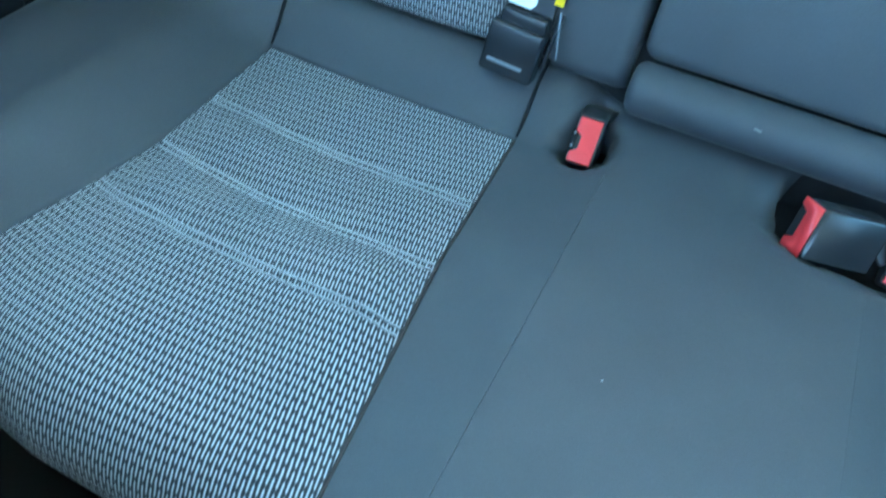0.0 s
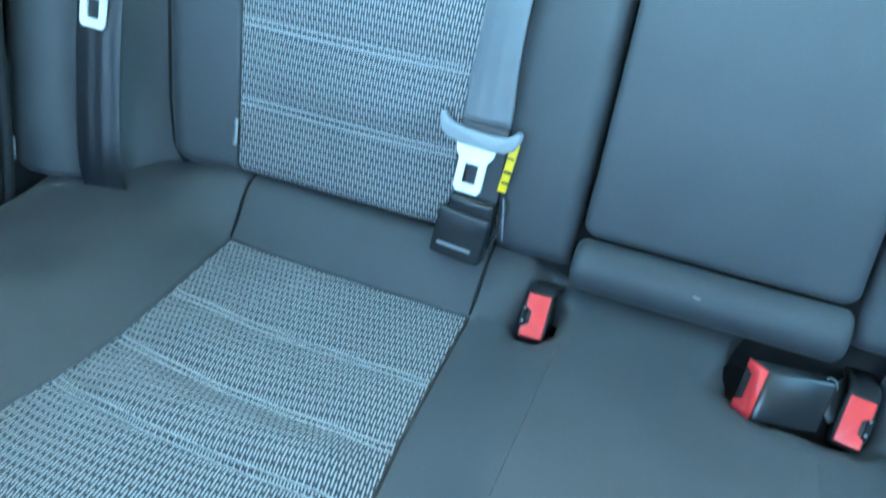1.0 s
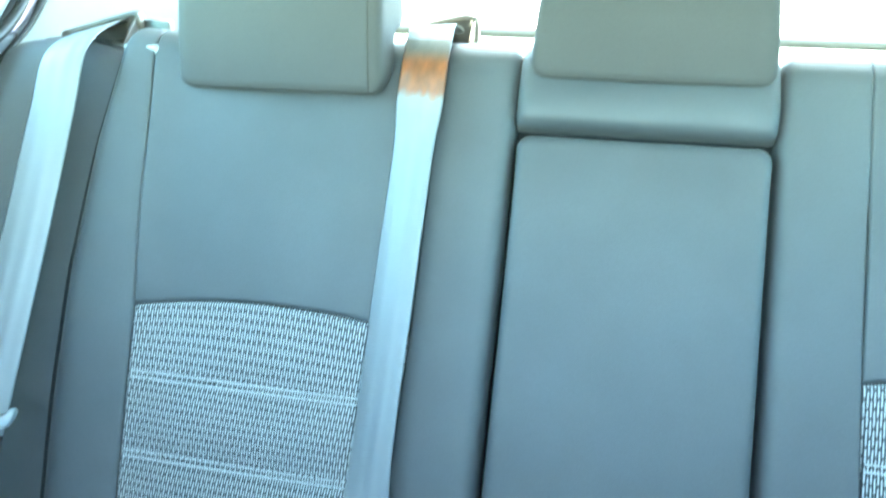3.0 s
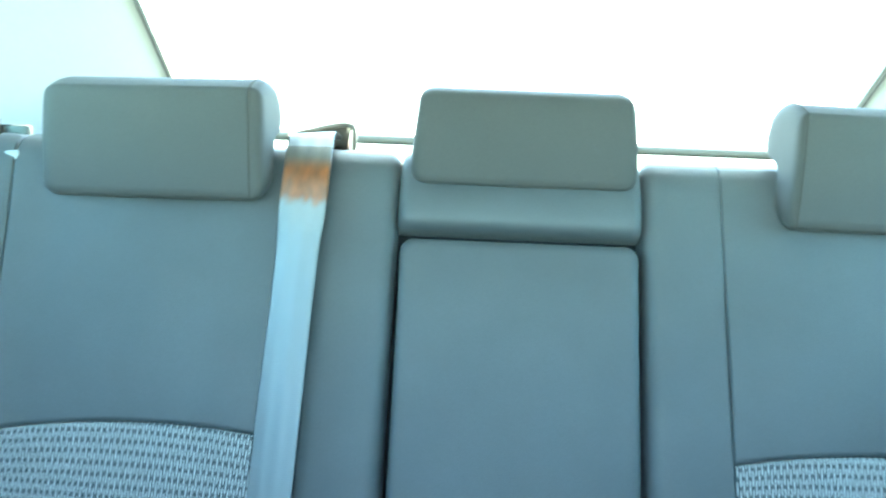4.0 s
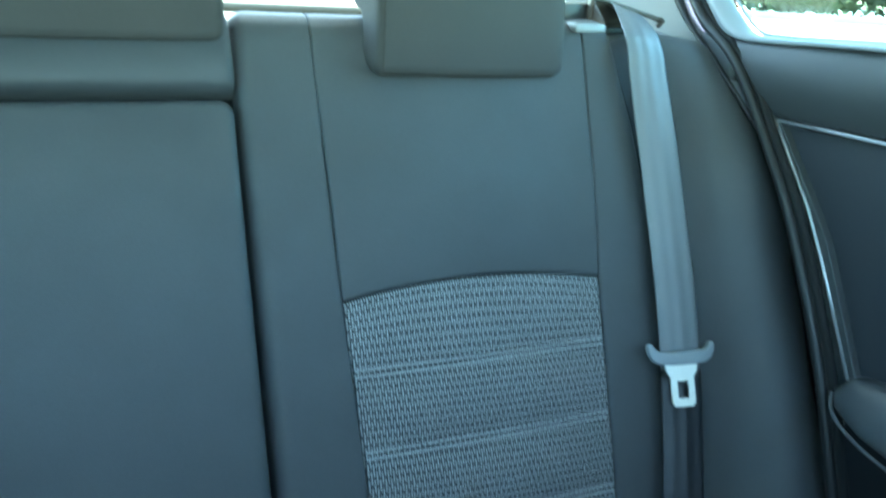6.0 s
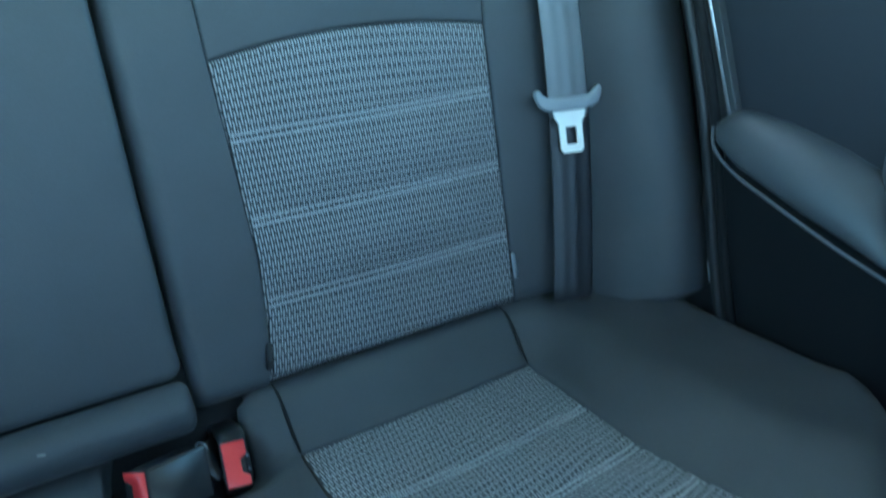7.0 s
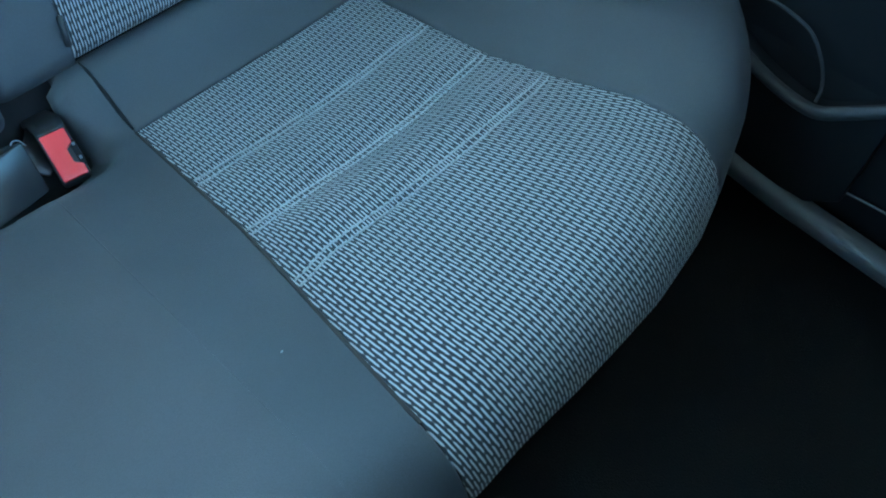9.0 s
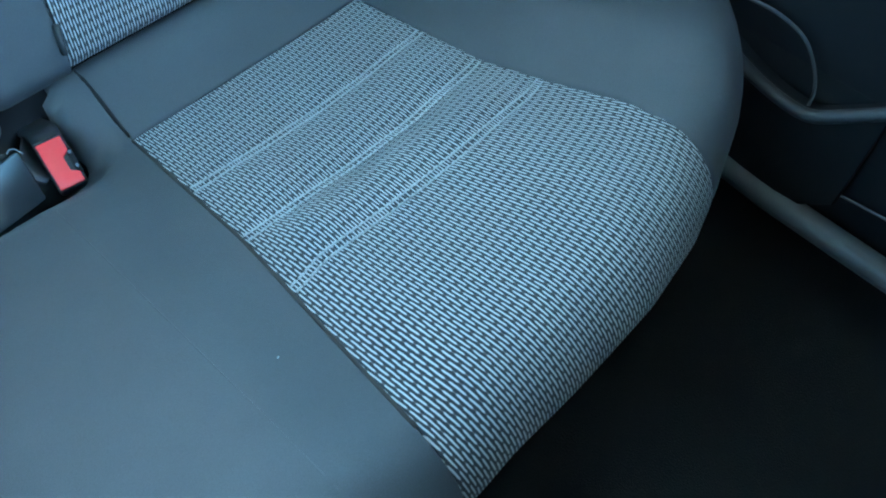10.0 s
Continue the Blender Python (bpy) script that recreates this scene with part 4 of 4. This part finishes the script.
# ---- headrests ----
def headrest_mesh(half_b, half_t, prof, domes):
    """Lofted across: a straight front panel, then domed ends that close round the profile (y, z)."""
    bm = bmesh.new()
    c = Vector((0, sum(p[0] for p in prof) / len(prof), sum(p[1] for p in prof) / len(prof)))
    outline = smooth_path([(0, *p) for p in prof] + [(0, *prof[0])], 4)[:-1]
    z0, z1 = min(p.z for p in outline), max(p.z for p in outline)
    turns = [89, 86, 80, 72, 60, 45, 30, 15, 0]
    order = []
    for sgn, steps in ((-1, turns), (0, [0]), (1, turns[::-1])):
        for a in steps:
            ring = []
            shrink = max(math.cos(radians(a)), 1e-3) ** 0.24 if sgn else 1.0
            for p in outline:
                half = half_b + (half_t - half_b) * (p.z - z0) / (z1 - z0)
                q = c + (p - c) * shrink
                dome = domes[0] if sgn < 0 else domes[1]
                ring.append(bm.verts.new((sgn * (half + dome * math.sin(radians(a))), q.y - (0.0025 if sgn == 0 else 0.0), q.z)))
            order.append(ring)
    n = len(outline)
    for a, b in zip(order, order[1:]):
        for i in range(n):
            bm.faces.new([a[i], a[(i + 1) % n], b[(i + 1) % n], b[i]])
    bm.faces.new(order[0])
    bm.faces.new(order[-1])
    bmesh.ops.recalc_face_normals(bm, faces=bm.faces)
    return bm


OUTER_PROF = [(0.0, -0.002), (0.003, 0.05), (0.010, 0.104), (0.018, 0.115), (0.046, 0.122), (0.078, 0.113), (0.090, 0.086), (0.082, 0.066), (0.058, 0.058), (0.048, 0.040), (0.040, 0.004), (0.012, -0.006)]
MID_PROF = [(0.0, -0.004), (0.002, 0.045), (0.014, 0.086), (0.026, 0.097), (0.048, 0.099), (0.070, 0.088), (0.078, 0.06), (0.072, 0.03), (0.050, 0.006), (0.012, -0.007)]


def headrest(x, y, z, halves, prof, domes, label, seams=(), yaw=0.0, tip=0.0):
    t = thing("headrest", label, "headrest", "rear headrests", at=(x, y, z))
    m = pose(x, y, z, 0, tip, yaw)
    mesh = headrest_mesh(*halves, prof, domes)
    bmesh.ops.transform(mesh, matrix=m, verts=mesh.verts)
    part("cushion", mesh, VINYL_HEAD, t)
    # a seam goes round the end where the front panel meets the side
    low, high = min(p[1] for p in prof), max(p[1] for p in prof)
    line = smooth_path([(0, *p) for p in prof[:8]], 4)
    for sx in seams:
        seam = [Vector((sx * (halves[0] + (halves[1] - halves[0]) * (p.z - low) / (high - low)), p.y, p.z)) for p in line]
        part("seam", tube([m @ p for p in seam], 0.0011, 6), PIPING, t)
    for px in (-0.055, 0.055):
        part("post", tube([m @ Vector((px, 0.055, 0.08)), m @ Vector((px, 0.074, 0.0)), m @ Vector((px, 0.090, -0.06))], 0.005, 10), STEEL, t)
    return t


headrest(0.3945, 0.2210, 0.8693, (0.1097, 0.1077), [(y, 1.021 * z) for y, z in OUTER_PROF], (0.0075, 0.024), "grey upholstered outer headrest on the rear backrest", (-1,), 5, 1.2)
headrest(-0.3940, 0.2210, 0.8761, (0.1067, 0.1047), [(y, 0.998 * z) for y, z in OUTER_PROF], (0.024, 0.014), "grey upholstered outer headrest on the rear backrest", (1,), -5, -1.2)
headrest(0.0027, 0.2450, 0.9020, (0.1050, 0.0997), [(y, 0.980 * z) for y, z in MID_PROF], (0.019, 0.019), "grey upholstered low middle headrest above the armrest")


# ---- seat belts ----
def tongue(parent, m):
    """Plastic cross bar and steel plate with a slot."""
    half = [(0.0, -0.0125), (0.016, -0.0125), (0.029, -0.011), (0.037, -0.006), (0.0410, 0.002), (0.0425, 0.009), (0.0405, 0.0135), (0.036, 0.013), (0.0325, 0.0075), (0.028, 0.0045), (0.012, 0.003), (0.0, 0.003)]
    shape = half + [(-x, y) for x, y in half[-2:0:-1]]
    bm = outline_solid(shape, 0.010, 0.0028, m @ pose(0, 0, -0.002))
    part("tongue_grip", bm, GRIP, parent, "grey plastic belt grip")
    plate = [(-0.021, -0.008), (-0.019, -0.02), (-0.0145, -0.027), (-0.0145, -0.056), (-0.011, -0.0605), (0.011, -0.0605), (0.0145, -0.056), (0.0145, -0.027), (0.019, -0.02), (0.021, -0.008)]
    hole = [(-0.007, -0.031), (-0.007, -0.051), (0.007, -0.051), (0.007, -0.031)]
    part("tongue_plate", outline_solid(plate, 0.003, 0.0, m @ pose(0, 0, 0.0), holes=[hole]), STEEL, parent, "bright steel belt tongue", smooth=False)


def belt(label, ctrl, tong, at, guide, tinted=None, lap=None):
    """ctrl: places and the way across, down along the backrest; tong: pose of the tongue on the backrest; guide: the foot of the
    guide's upright, its height, and the far tip of its arch."""
    t = thing("seat_belt", label, "seat belt", "rear seat belts", at=at)
    pts = smooth_path([c[0] for c in ctrl], 8)
    sides = smooth_path([c[1] for c in ctrl], 8)
    lap = lap or len(pts)
    part("webbing", strip(pts[:lap + 1], sides[:lap + 1], 0.050, 0.0016), BELT, t, "smooth grey belt webbing")
    # Below the tongue the webbing takes the copy with shade in its colour.
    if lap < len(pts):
        part("lap_webbing", strip(pts[lap:], sides[lap:], 0.050, 0.0016), SHADED_BELT, t, "lap webbing below the tongue, shade in its colour")
    tongue(t, BACK @ tong)
    # The guide's shade and the orange glow below it are painted on here.
    if tinted:
        run = sum((b - a).length for a, b in zip(pts[tinted[0]:tinted[1]], pts[tinted[0] + 1:tinted[1]]))
        part("painted_glow_webbing", strip(pts[tinted[0]:tinted[1]], sides[tinted[0]:tinted[1]], 0.0502, 0.0018, caps=False), glow_painted("glow_painted_webbing", run), t, "orange-brown stretch of webbing, glow painted in")
    foot, tall, tip = Vector(guide[0]), guide[1], Vector(guide[2])
    way = tip - foot
    out = math.copysign(1.0, way.x)
    top = foot + Vector((0, 0.004, tall))
    arch = smooth_path([foot + Vector((0, 0.012, 0)), top + Vector((0, 0.004, -0.006)), top + Vector((out * 0.005, 0.005, 0)), top.lerp(tip, 0.35) + Vector((0, 0.012, 0.004)),
                        top.lerp(tip, 0.7) + Vector((0, 0.010, 0.004)), tip + Vector((0, 0.004, 0.003)), tip + Vector((out * 0.002, -0.004, -0.004))], 6)
    ring = part("belt_guide", strip(arch, [Vector((0, 1, 0.15))] * len(arch), 0.013, 0.0055), GUIDE, t, "thin dark plastic arch that guides the webbing")
    wall = outline_solid([(-0.030, -0.004), (0.014, -0.004), (0.014, tall - 0.002), (0.006, tall)], 0.003, 0.0006, Matrix(((0, 0, out, foot.x), (1, 0, 0, foot.y), (0, 1, 0, foot.z), (0, 0, 0, 1))))
    part("guide_upright", wall, GUIDE, ring)
    back = [(foot.x, foot.z - 0.01), (top.x, top.z - 0.002)] + [(p.x, p.z) for p in (top.lerp(tip, 0.35) + Vector((0, 0, 0.003)), top.lerp(tip, 0.7) + Vector((0, 0, 0.003)))] + [(tip.x, tip.z - 0.006)]
    plate = outline_solid(back if out < 0 else back[::-1], 0.003, 0, Matrix(((1, 0, 0, 0), (0, 0, 1, foot.y + 0.020), (0, 1, 0, 0), (0, 0, 0, 1))))
    part("guide_back", plate, GUIDE, ring)
    if abs(tip.x) > 0.5:
        # Solid black block stands for the darkness of the opening beside the upright.
        part("opening_shade", block(0.036, 0.012, 0.030, 0.002, pose(foot.x - out * 0.019, foot.y + 0.020, foot.z + 0.007)), BLACK, ring)
        # Pale fold-release bezel on the backrest's top edge.
        part("release_bezel", block(0.046, 0.034, 0.011, 0.004, pose(foot.x - out * 0.046, foot.y - 0.052, foot.z - 0.0065)), GRIP, ring, "pale plastic bezel on the backrest top")
    part("guide_base", block(abs(way.x) + 0.006, 0.020, 0.008, 0.002, pose(foot.x + way.x / 2, foot.y + 0.018, min(foot.z, tip.z) - 0.012)), BLACK, ring)
    return t


X_AX = Vector((1, 0, 0))
TURN_R, TURN_L, TURN_M = Vector((1, -0.24, 0.06)), Vector((1, 0.24, -0.06)), Vector((1, -0.30, 0.14))


def b_pt(x, s, n):
    return on_back(x, s, n)


belt("middle seat belt hanging beside the centre panel with its tongue down",
     [(Vector((-0.236, 0.37, 0.895)), Vector((1, 0, 0.1))), (Vector((-0.235, 0.342, 0.931)), Vector((1, 0.05, 0.1))), (b_pt(-0.233, 0.656, -0.004), Vector((1, 0.1, 0.08))), (b_pt(-0.231, 0.635, 0.016), Vector((1, 0.06, 0.03))), (b_pt(-0.230, 0.600, 0.028), X_AX),
      (b_pt(-0.2315, 0.56, 0.026), X_AX), (b_pt(-0.234, 0.51, 0.020), TURN_M), (b_pt(-0.2375, 0.365, 0.019), TURN_M), (b_pt(-0.2405, 0.19, 0.019), TURN_M), (b_pt(-0.2400, 0.12, 0.016), X_AX), (b_pt(-0.2395, 0.06, 0.012), X_AX), (b_pt(-0.2385, 0.0, 0.010), X_AX)],
     pose(-0.2435, 0.102, 0.019, 0, 0, -3), (-0.24, 0.1, 0.5), ((-0.194, 0.320, 0.9245), 0.028, (-0.264, 0.316, 0.936)), lap=73, tinted=(25, 46))
belt("outer seat belt hanging over the side bolster with its tongue down",
     [(Vector((0.676, 0.385, 0.890)), Vector((1, 0.1, -0.1))), (Vector((0.672, 0.352, 0.934)), Vector((1, 0.2, -0.22))), (Vector((0.664, 0.316, 0.943)), Vector((1, 0.1, -0.26))), (b_pt(0.626, 0.605, 0.036), Vector((1, -0.10, -0.10))), (b_pt(0.6215, 0.55, 0.042), Vector((1, -0.18, 0.0))),
      (b_pt(0.6195, 0.486, 0.044), TURN_R), (b_pt(0.616, 0.348, 0.044), TURN_R), (b_pt(0.610, 0.24, 0.044), TURN_R), (b_pt(0.598, 0.12, 0.040), TURN_R), (b_pt(0.580, 0.0, 0.036), TURN_R), (b_pt(0.578, -0.02, 0.030), TURN_R)],
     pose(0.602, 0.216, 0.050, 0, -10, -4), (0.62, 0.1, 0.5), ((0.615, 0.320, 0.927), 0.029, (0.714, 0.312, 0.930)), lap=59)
belt("outer seat belt hanging over the side bolster with its tongue down",
     [(Vector((-0.676, 0.385, 0.880)), Vector((1, -0.1, 0.1))), (Vector((-0.672, 0.352, 0.920)), Vector((1, -0.2, 0.22))), (Vector((-0.664, 0.316, 0.929)), Vector((1, -0.1, 0.26))), (b_pt(-0.640, 0.595, 0.048), Vector((1, 0.10, 0.10))), (b_pt(-0.642, 0.52, 0.054), Vector((1, 0.18, 0.0))),
      (b_pt(-0.648, 0.385, 0.055), TURN_L), (b_pt(-0.655, 0.24, 0.058), TURN_L), (b_pt(-0.655, 0.12, 0.066), TURN_L), (b_pt(-0.648, 0.0, 0.070), TURN_L), (b_pt(-0.646, -0.05, 0.062), TURN_L)],
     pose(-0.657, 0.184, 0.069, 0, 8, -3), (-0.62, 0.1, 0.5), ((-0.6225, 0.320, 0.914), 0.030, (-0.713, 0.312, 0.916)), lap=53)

# parked end buckle of the middle belt, with its yellow label
end_buckle = thing("belt_end_buckle", "black plastic end buckle of the middle belt", "buckle", at=(-0.24, 0, 0.36))
part("housing", block(0.054, 0.050, 0.024, 0.0035, BACK @ pose(-0.242, 0.0, 0.022, 0, 0, -4)), GLOSSY, end_buckle)
part("top_collar", block(0.046, 0.020, 0.020, 0.004, BACK @ pose(-0.238, 0.028, 0.018, 0, 0, -4)), GLOSSY, end_buckle)
part("ridge", block(0.036, 0.003, 0.004, 0.001, BACK @ pose(-0.245, -0.012, 0.0345, 0, 0, -4)), GREYPL, end_buckle)
part("side_clip", block(0.003, 0.055, 0.008, 0.001, BACK @ pose(-0.2105, 0.014, 0.010, 0, 0, -8)), BLACK, end_buckle)
part("clip_wire", tube([BACK @ Vector((-0.2085 + 0.0035 * k, 0.045 - 0.022 * k, 0.0165)) for k in (0, 0.5, 1, 1.5, 2)], 0.0009, 6), GRIP, end_buckle)
bm = bmesh.new()
bmesh.ops.create_cone(bm, cap_ends=True, segments=24, radius1=0.021, radius2=0.021, depth=0.006, matrix=BACK @ pose(-0.231, 0.062, 0.009))
part("label_disc", bm, BLACK, end_buckle)
lab = part("warning_label", block(0.0085, 0.050, 0.0012, 0.0004, BACK @ pose(-0.2105, 0.074, 0.013, 0, 8, -6)), YELLOW, end_buckle, "yellow warning label with black bars")
for k, (ds, hh) in enumerate(((-0.004, 0.003), (0.010, 0.0015), (-0.015, 0.002))):
    part("label_bar", block(0.0078, hh, 0.0008, 0.0002, BACK @ pose(-0.2105 - 0.002 * ds, 0.074 + ds, 0.0142, 0, 8, -6)), BLACK, lab)


# ---- belt buckles ----
def buckle(label, m, mirror):
    t = thing("belt_buckle", label, "belt buckle", "seat belt buckles", at=m.translation)
    part("housing", block(0.0262, 0.0475, 0.05, 0.004, m @ pose(0, 0.0005, -0.0265)), BLACK, t)
    s = mirror
    w, h = 0.0112, 0.0218
    out = [(-w, -h), (w, -h), (w, -h + 0.009), (w - 0.0065, -h + 0.013), (w - 0.0065, h - 0.018), (w, h - 0.014), (w, h), (-w, h)]
    out = [(s * x, y) for x, y in (out if s > 0 else out[::-1])]
    part("press_button", outline_solid(out, 0.006, 0.0012, m @ pose(0, 0, -0.002)), RED, t, "red press button")
    part("slot_rim", block(0.005, 0.024, 0.003, 0.001, m @ pose(s * 0.0115, -0.002, -0.001)), DARK, t)
    for dy in (-0.007, 0.006):
        part("release_rib", block(0.0025, 0.003, 0.002, 0.0006, m @ pose(s * 0.0115, dy, 0.001)), GREYPL, t)
    tail = [m @ Vector((0, 0.022, -0.008)), m @ Vector((0, 0.034, -0.020)), Vector((m.translation.x + 0.006, 0.0, 0.302)), Vector((m.translation.x + 0.008, 0.03, 0.285))]
    part("stalk", strip(smooth_path(tail, 5), [Vector((1, 0, 0))] * 16, 0.027, 0.008), BLACK, t)
    return t


buckle("red-buttoned black seat belt buckle standing in the cushion", pose(-0.1475, -0.062, 0.318, 32, 0, 2), -1)
buckle("red-buttoned black seat belt buckle beside the flat one", pose(0.1480, -0.0700, 0.3165, 36, 0, -9), 1)

# the middle buckle lies over: its skewed red end looks up beside its glossy back
flat = thing("belt_buckle", "black seat belt buckle lying on its side, red end", "belt buckle", "seat belt buckles", at=(0.09, -0.08, 0.33))
FA, FB, FC, FD = Vector((0.0520, -0.0510, 0.337)), Vector((0.0678, -0.0644, 0.342)), Vector((0.0625, -0.0995, 0.311)), Vector((0.0465, -0.0845, 0.305))
RUN = Vector((0.0600, 0.0165, -0.009))


def skewed(bevel, a, b, grow):
    """A prism with the button's skewed outline, from a to b along the buckle's run."""
    mid = (FA + FB + FC + FD) / 4
    bm = bmesh.new()
    ring = [[bm.verts.new(mid + (p - mid) * grow + RUN * f) for p in (FA, FB, FC, FD)] for f in (a, b)]
    bm.faces.new(ring[0])
    bm.faces.new(ring[1][::-1])
    for k in range(4):
        bm.faces.new([ring[0][k], ring[1][k], ring[1][(k + 1) % 4], ring[0][(k + 1) % 4]])
    bmesh.ops.recalc_face_normals(bm, faces=bm.faces)
    bmesh.ops.bevel(bm, geom=bm.edges[:], offset=bevel, segments=3, affect="EDGES", profile=0.5)
    return bm


part("housing", skewed(0.003, 0.03, 1.0, 1.03), GLOSSY, flat)
U_AX, V_AX = FB - FA, FD - FA
W_AX = U_AX.cross(V_AX).normalized() * -1
if W_AX.x > 0:
    W_AX = -W_AX
face = Matrix(((U_AX.x, V_AX.x, W_AX.x, FA.x), (U_AX.y, V_AX.y, W_AX.y, FA.y), (U_AX.z, V_AX.z, W_AX.z, FA.z), (0, 0, 0, 1)))
out = [(0, 0), (1, 0), (1, 1), (0, 1), (0, 0.83), (0.36, 0.74), (0.36, 0.24), (0, 0.15)]
part("press_button", outline_solid(out, 0.0022, 0.0, face), RED, flat, "red press button")
part("slot_rim", outline_solid([(0.0, 0.17), (0.34, 0.25), (0.34, 0.72), (0.0, 0.8)], 0.0012, 0.0, face), DARK, flat)
part("strap", strip([FB.lerp(FC, 0.4) + RUN * f + Vector((0, dy, dz)) for f, dy, dz in ((0.9, 0, -0.008), (1.15, 0.012, -0.01), (1.35, 0.035, -0.014))], [Vector((0.3, 1, 0))] * 3, 0.03, 0.003), BLACK, flat)
part("anchor_wire", tube(smooth_path([FB + Vector(p) for p in ((0.048, 0.018, -0.012), (0.053, 0.021, -0.008), (0.058, 0.018, -0.008), (0.060, 0.011, -0.010))], 4), 0.0006), GREYPL, flat)


# ---- outside ----
ground = thing("ground", "pale concrete ground outside the car", "ground", kind="structure")
bm = bmesh.new()
bmesh.ops.create_grid(bm, x_segments=8, y_segments=8, size=400)
bmesh.ops.translate(bm, vec=(0, 0, -0.45), verts=bm.verts)
part("ground_sheet", bm, GROUND, ground)


low_wall = mesh_object("low_wall", block(90.0, 0.5, 0.60, 0.03, pose(52.5, 54.0, -0.155, 0, 0, -45)), GROUND)
tagged(low_wall, "low pale grey wall in front of the trees", "wall")
TREES = ((88.0, 52.0, 20.0), (80.0, 62.0, 21.0), (71.0, 74.0, 20.0), (62.0, 84.0, 21.0), (95.0, 66.0, 26.0), (82.0, 82.0, 26.0), (70.0, 96.0, 26.0))


def tree(x, y, h, seed):
    rnd = random.Random(seed)
    t = thing("tree", "leafy green tree outside the car window", "tree", "trees beside the car", at=(x, y, -0.45))
    base = Vector((x, y, -0.45))
    trunk = [base + Vector((0.05 * math.sin(i), 0.05 * math.cos(i * 1.7), h * 0.6 * i / 6)) for i in range(7)]
    part("trunk", tube(trunk, [h * (0.025 - 0.0027 * i) for i in range(7)], 8), BARK, t)
    tips = []
    for k in range(9):
        a = k * 2.4
        st = base + Vector((0, 0, h * (0.03 + 0.062 * k)))
        e = st + Vector((math.cos(a), math.sin(a), 0.5)) * h * rnd.uniform(0.22, 0.34)
        part("limb", tube([st, st.lerp(e, 0.5) + Vector((0, 0, 0.08)), e], [h * 0.01, h * 0.007, h * 0.0025], 6), BARK, t)
        tips += [st.lerp(e, f) for f in (0.45, 0.7, 0.95)]
    tips += [base + Vector((0, 0, h * f)) for f in (0.5, 0.6, 0.7, 0.8)]
    verts, faces = [], []
    for tip in tips:
        for _ in range(rnd.randint(260, 330)):
            d = Vector((rnd.gauss(0, 1), rnd.gauss(0, 1), rnd.gauss(0, 0.8))) * h * 0.085
            c = tip + d
            u = Vector((rnd.uniform(-1, 1), rnd.uniform(-1, 1), rnd.uniform(-1, 1))).normalized()
            v = u.cross(Vector((rnd.uniform(-1, 1), rnd.uniform(-1, 1), rnd.uniform(-1, 1)))).normalized()
            if c.z < 0.0:
                c.z = rnd.uniform(-0.3, 2.5)
            L, B = h * rnd.uniform(0.022, 0.044), h * rnd.uniform(0.012, 0.022)
            i = len(verts)
            verts += [c - u * L, c + v * B, c + u * L, c - v * B]
            faces.append((i, i + 1, i + 2, i + 3))
    me = bpy.data.meshes.new("crown")
    me.from_pydata(verts, [], faces)
    me.materials.append(LEAF)
    ob = new("crown", me)
    ob.parent = t
    ob.matrix_parent_inverse = t.matrix_world.inverted()
    return t


for k, (x, y, h) in enumerate(TREES):
    tree(x, y, h, k)
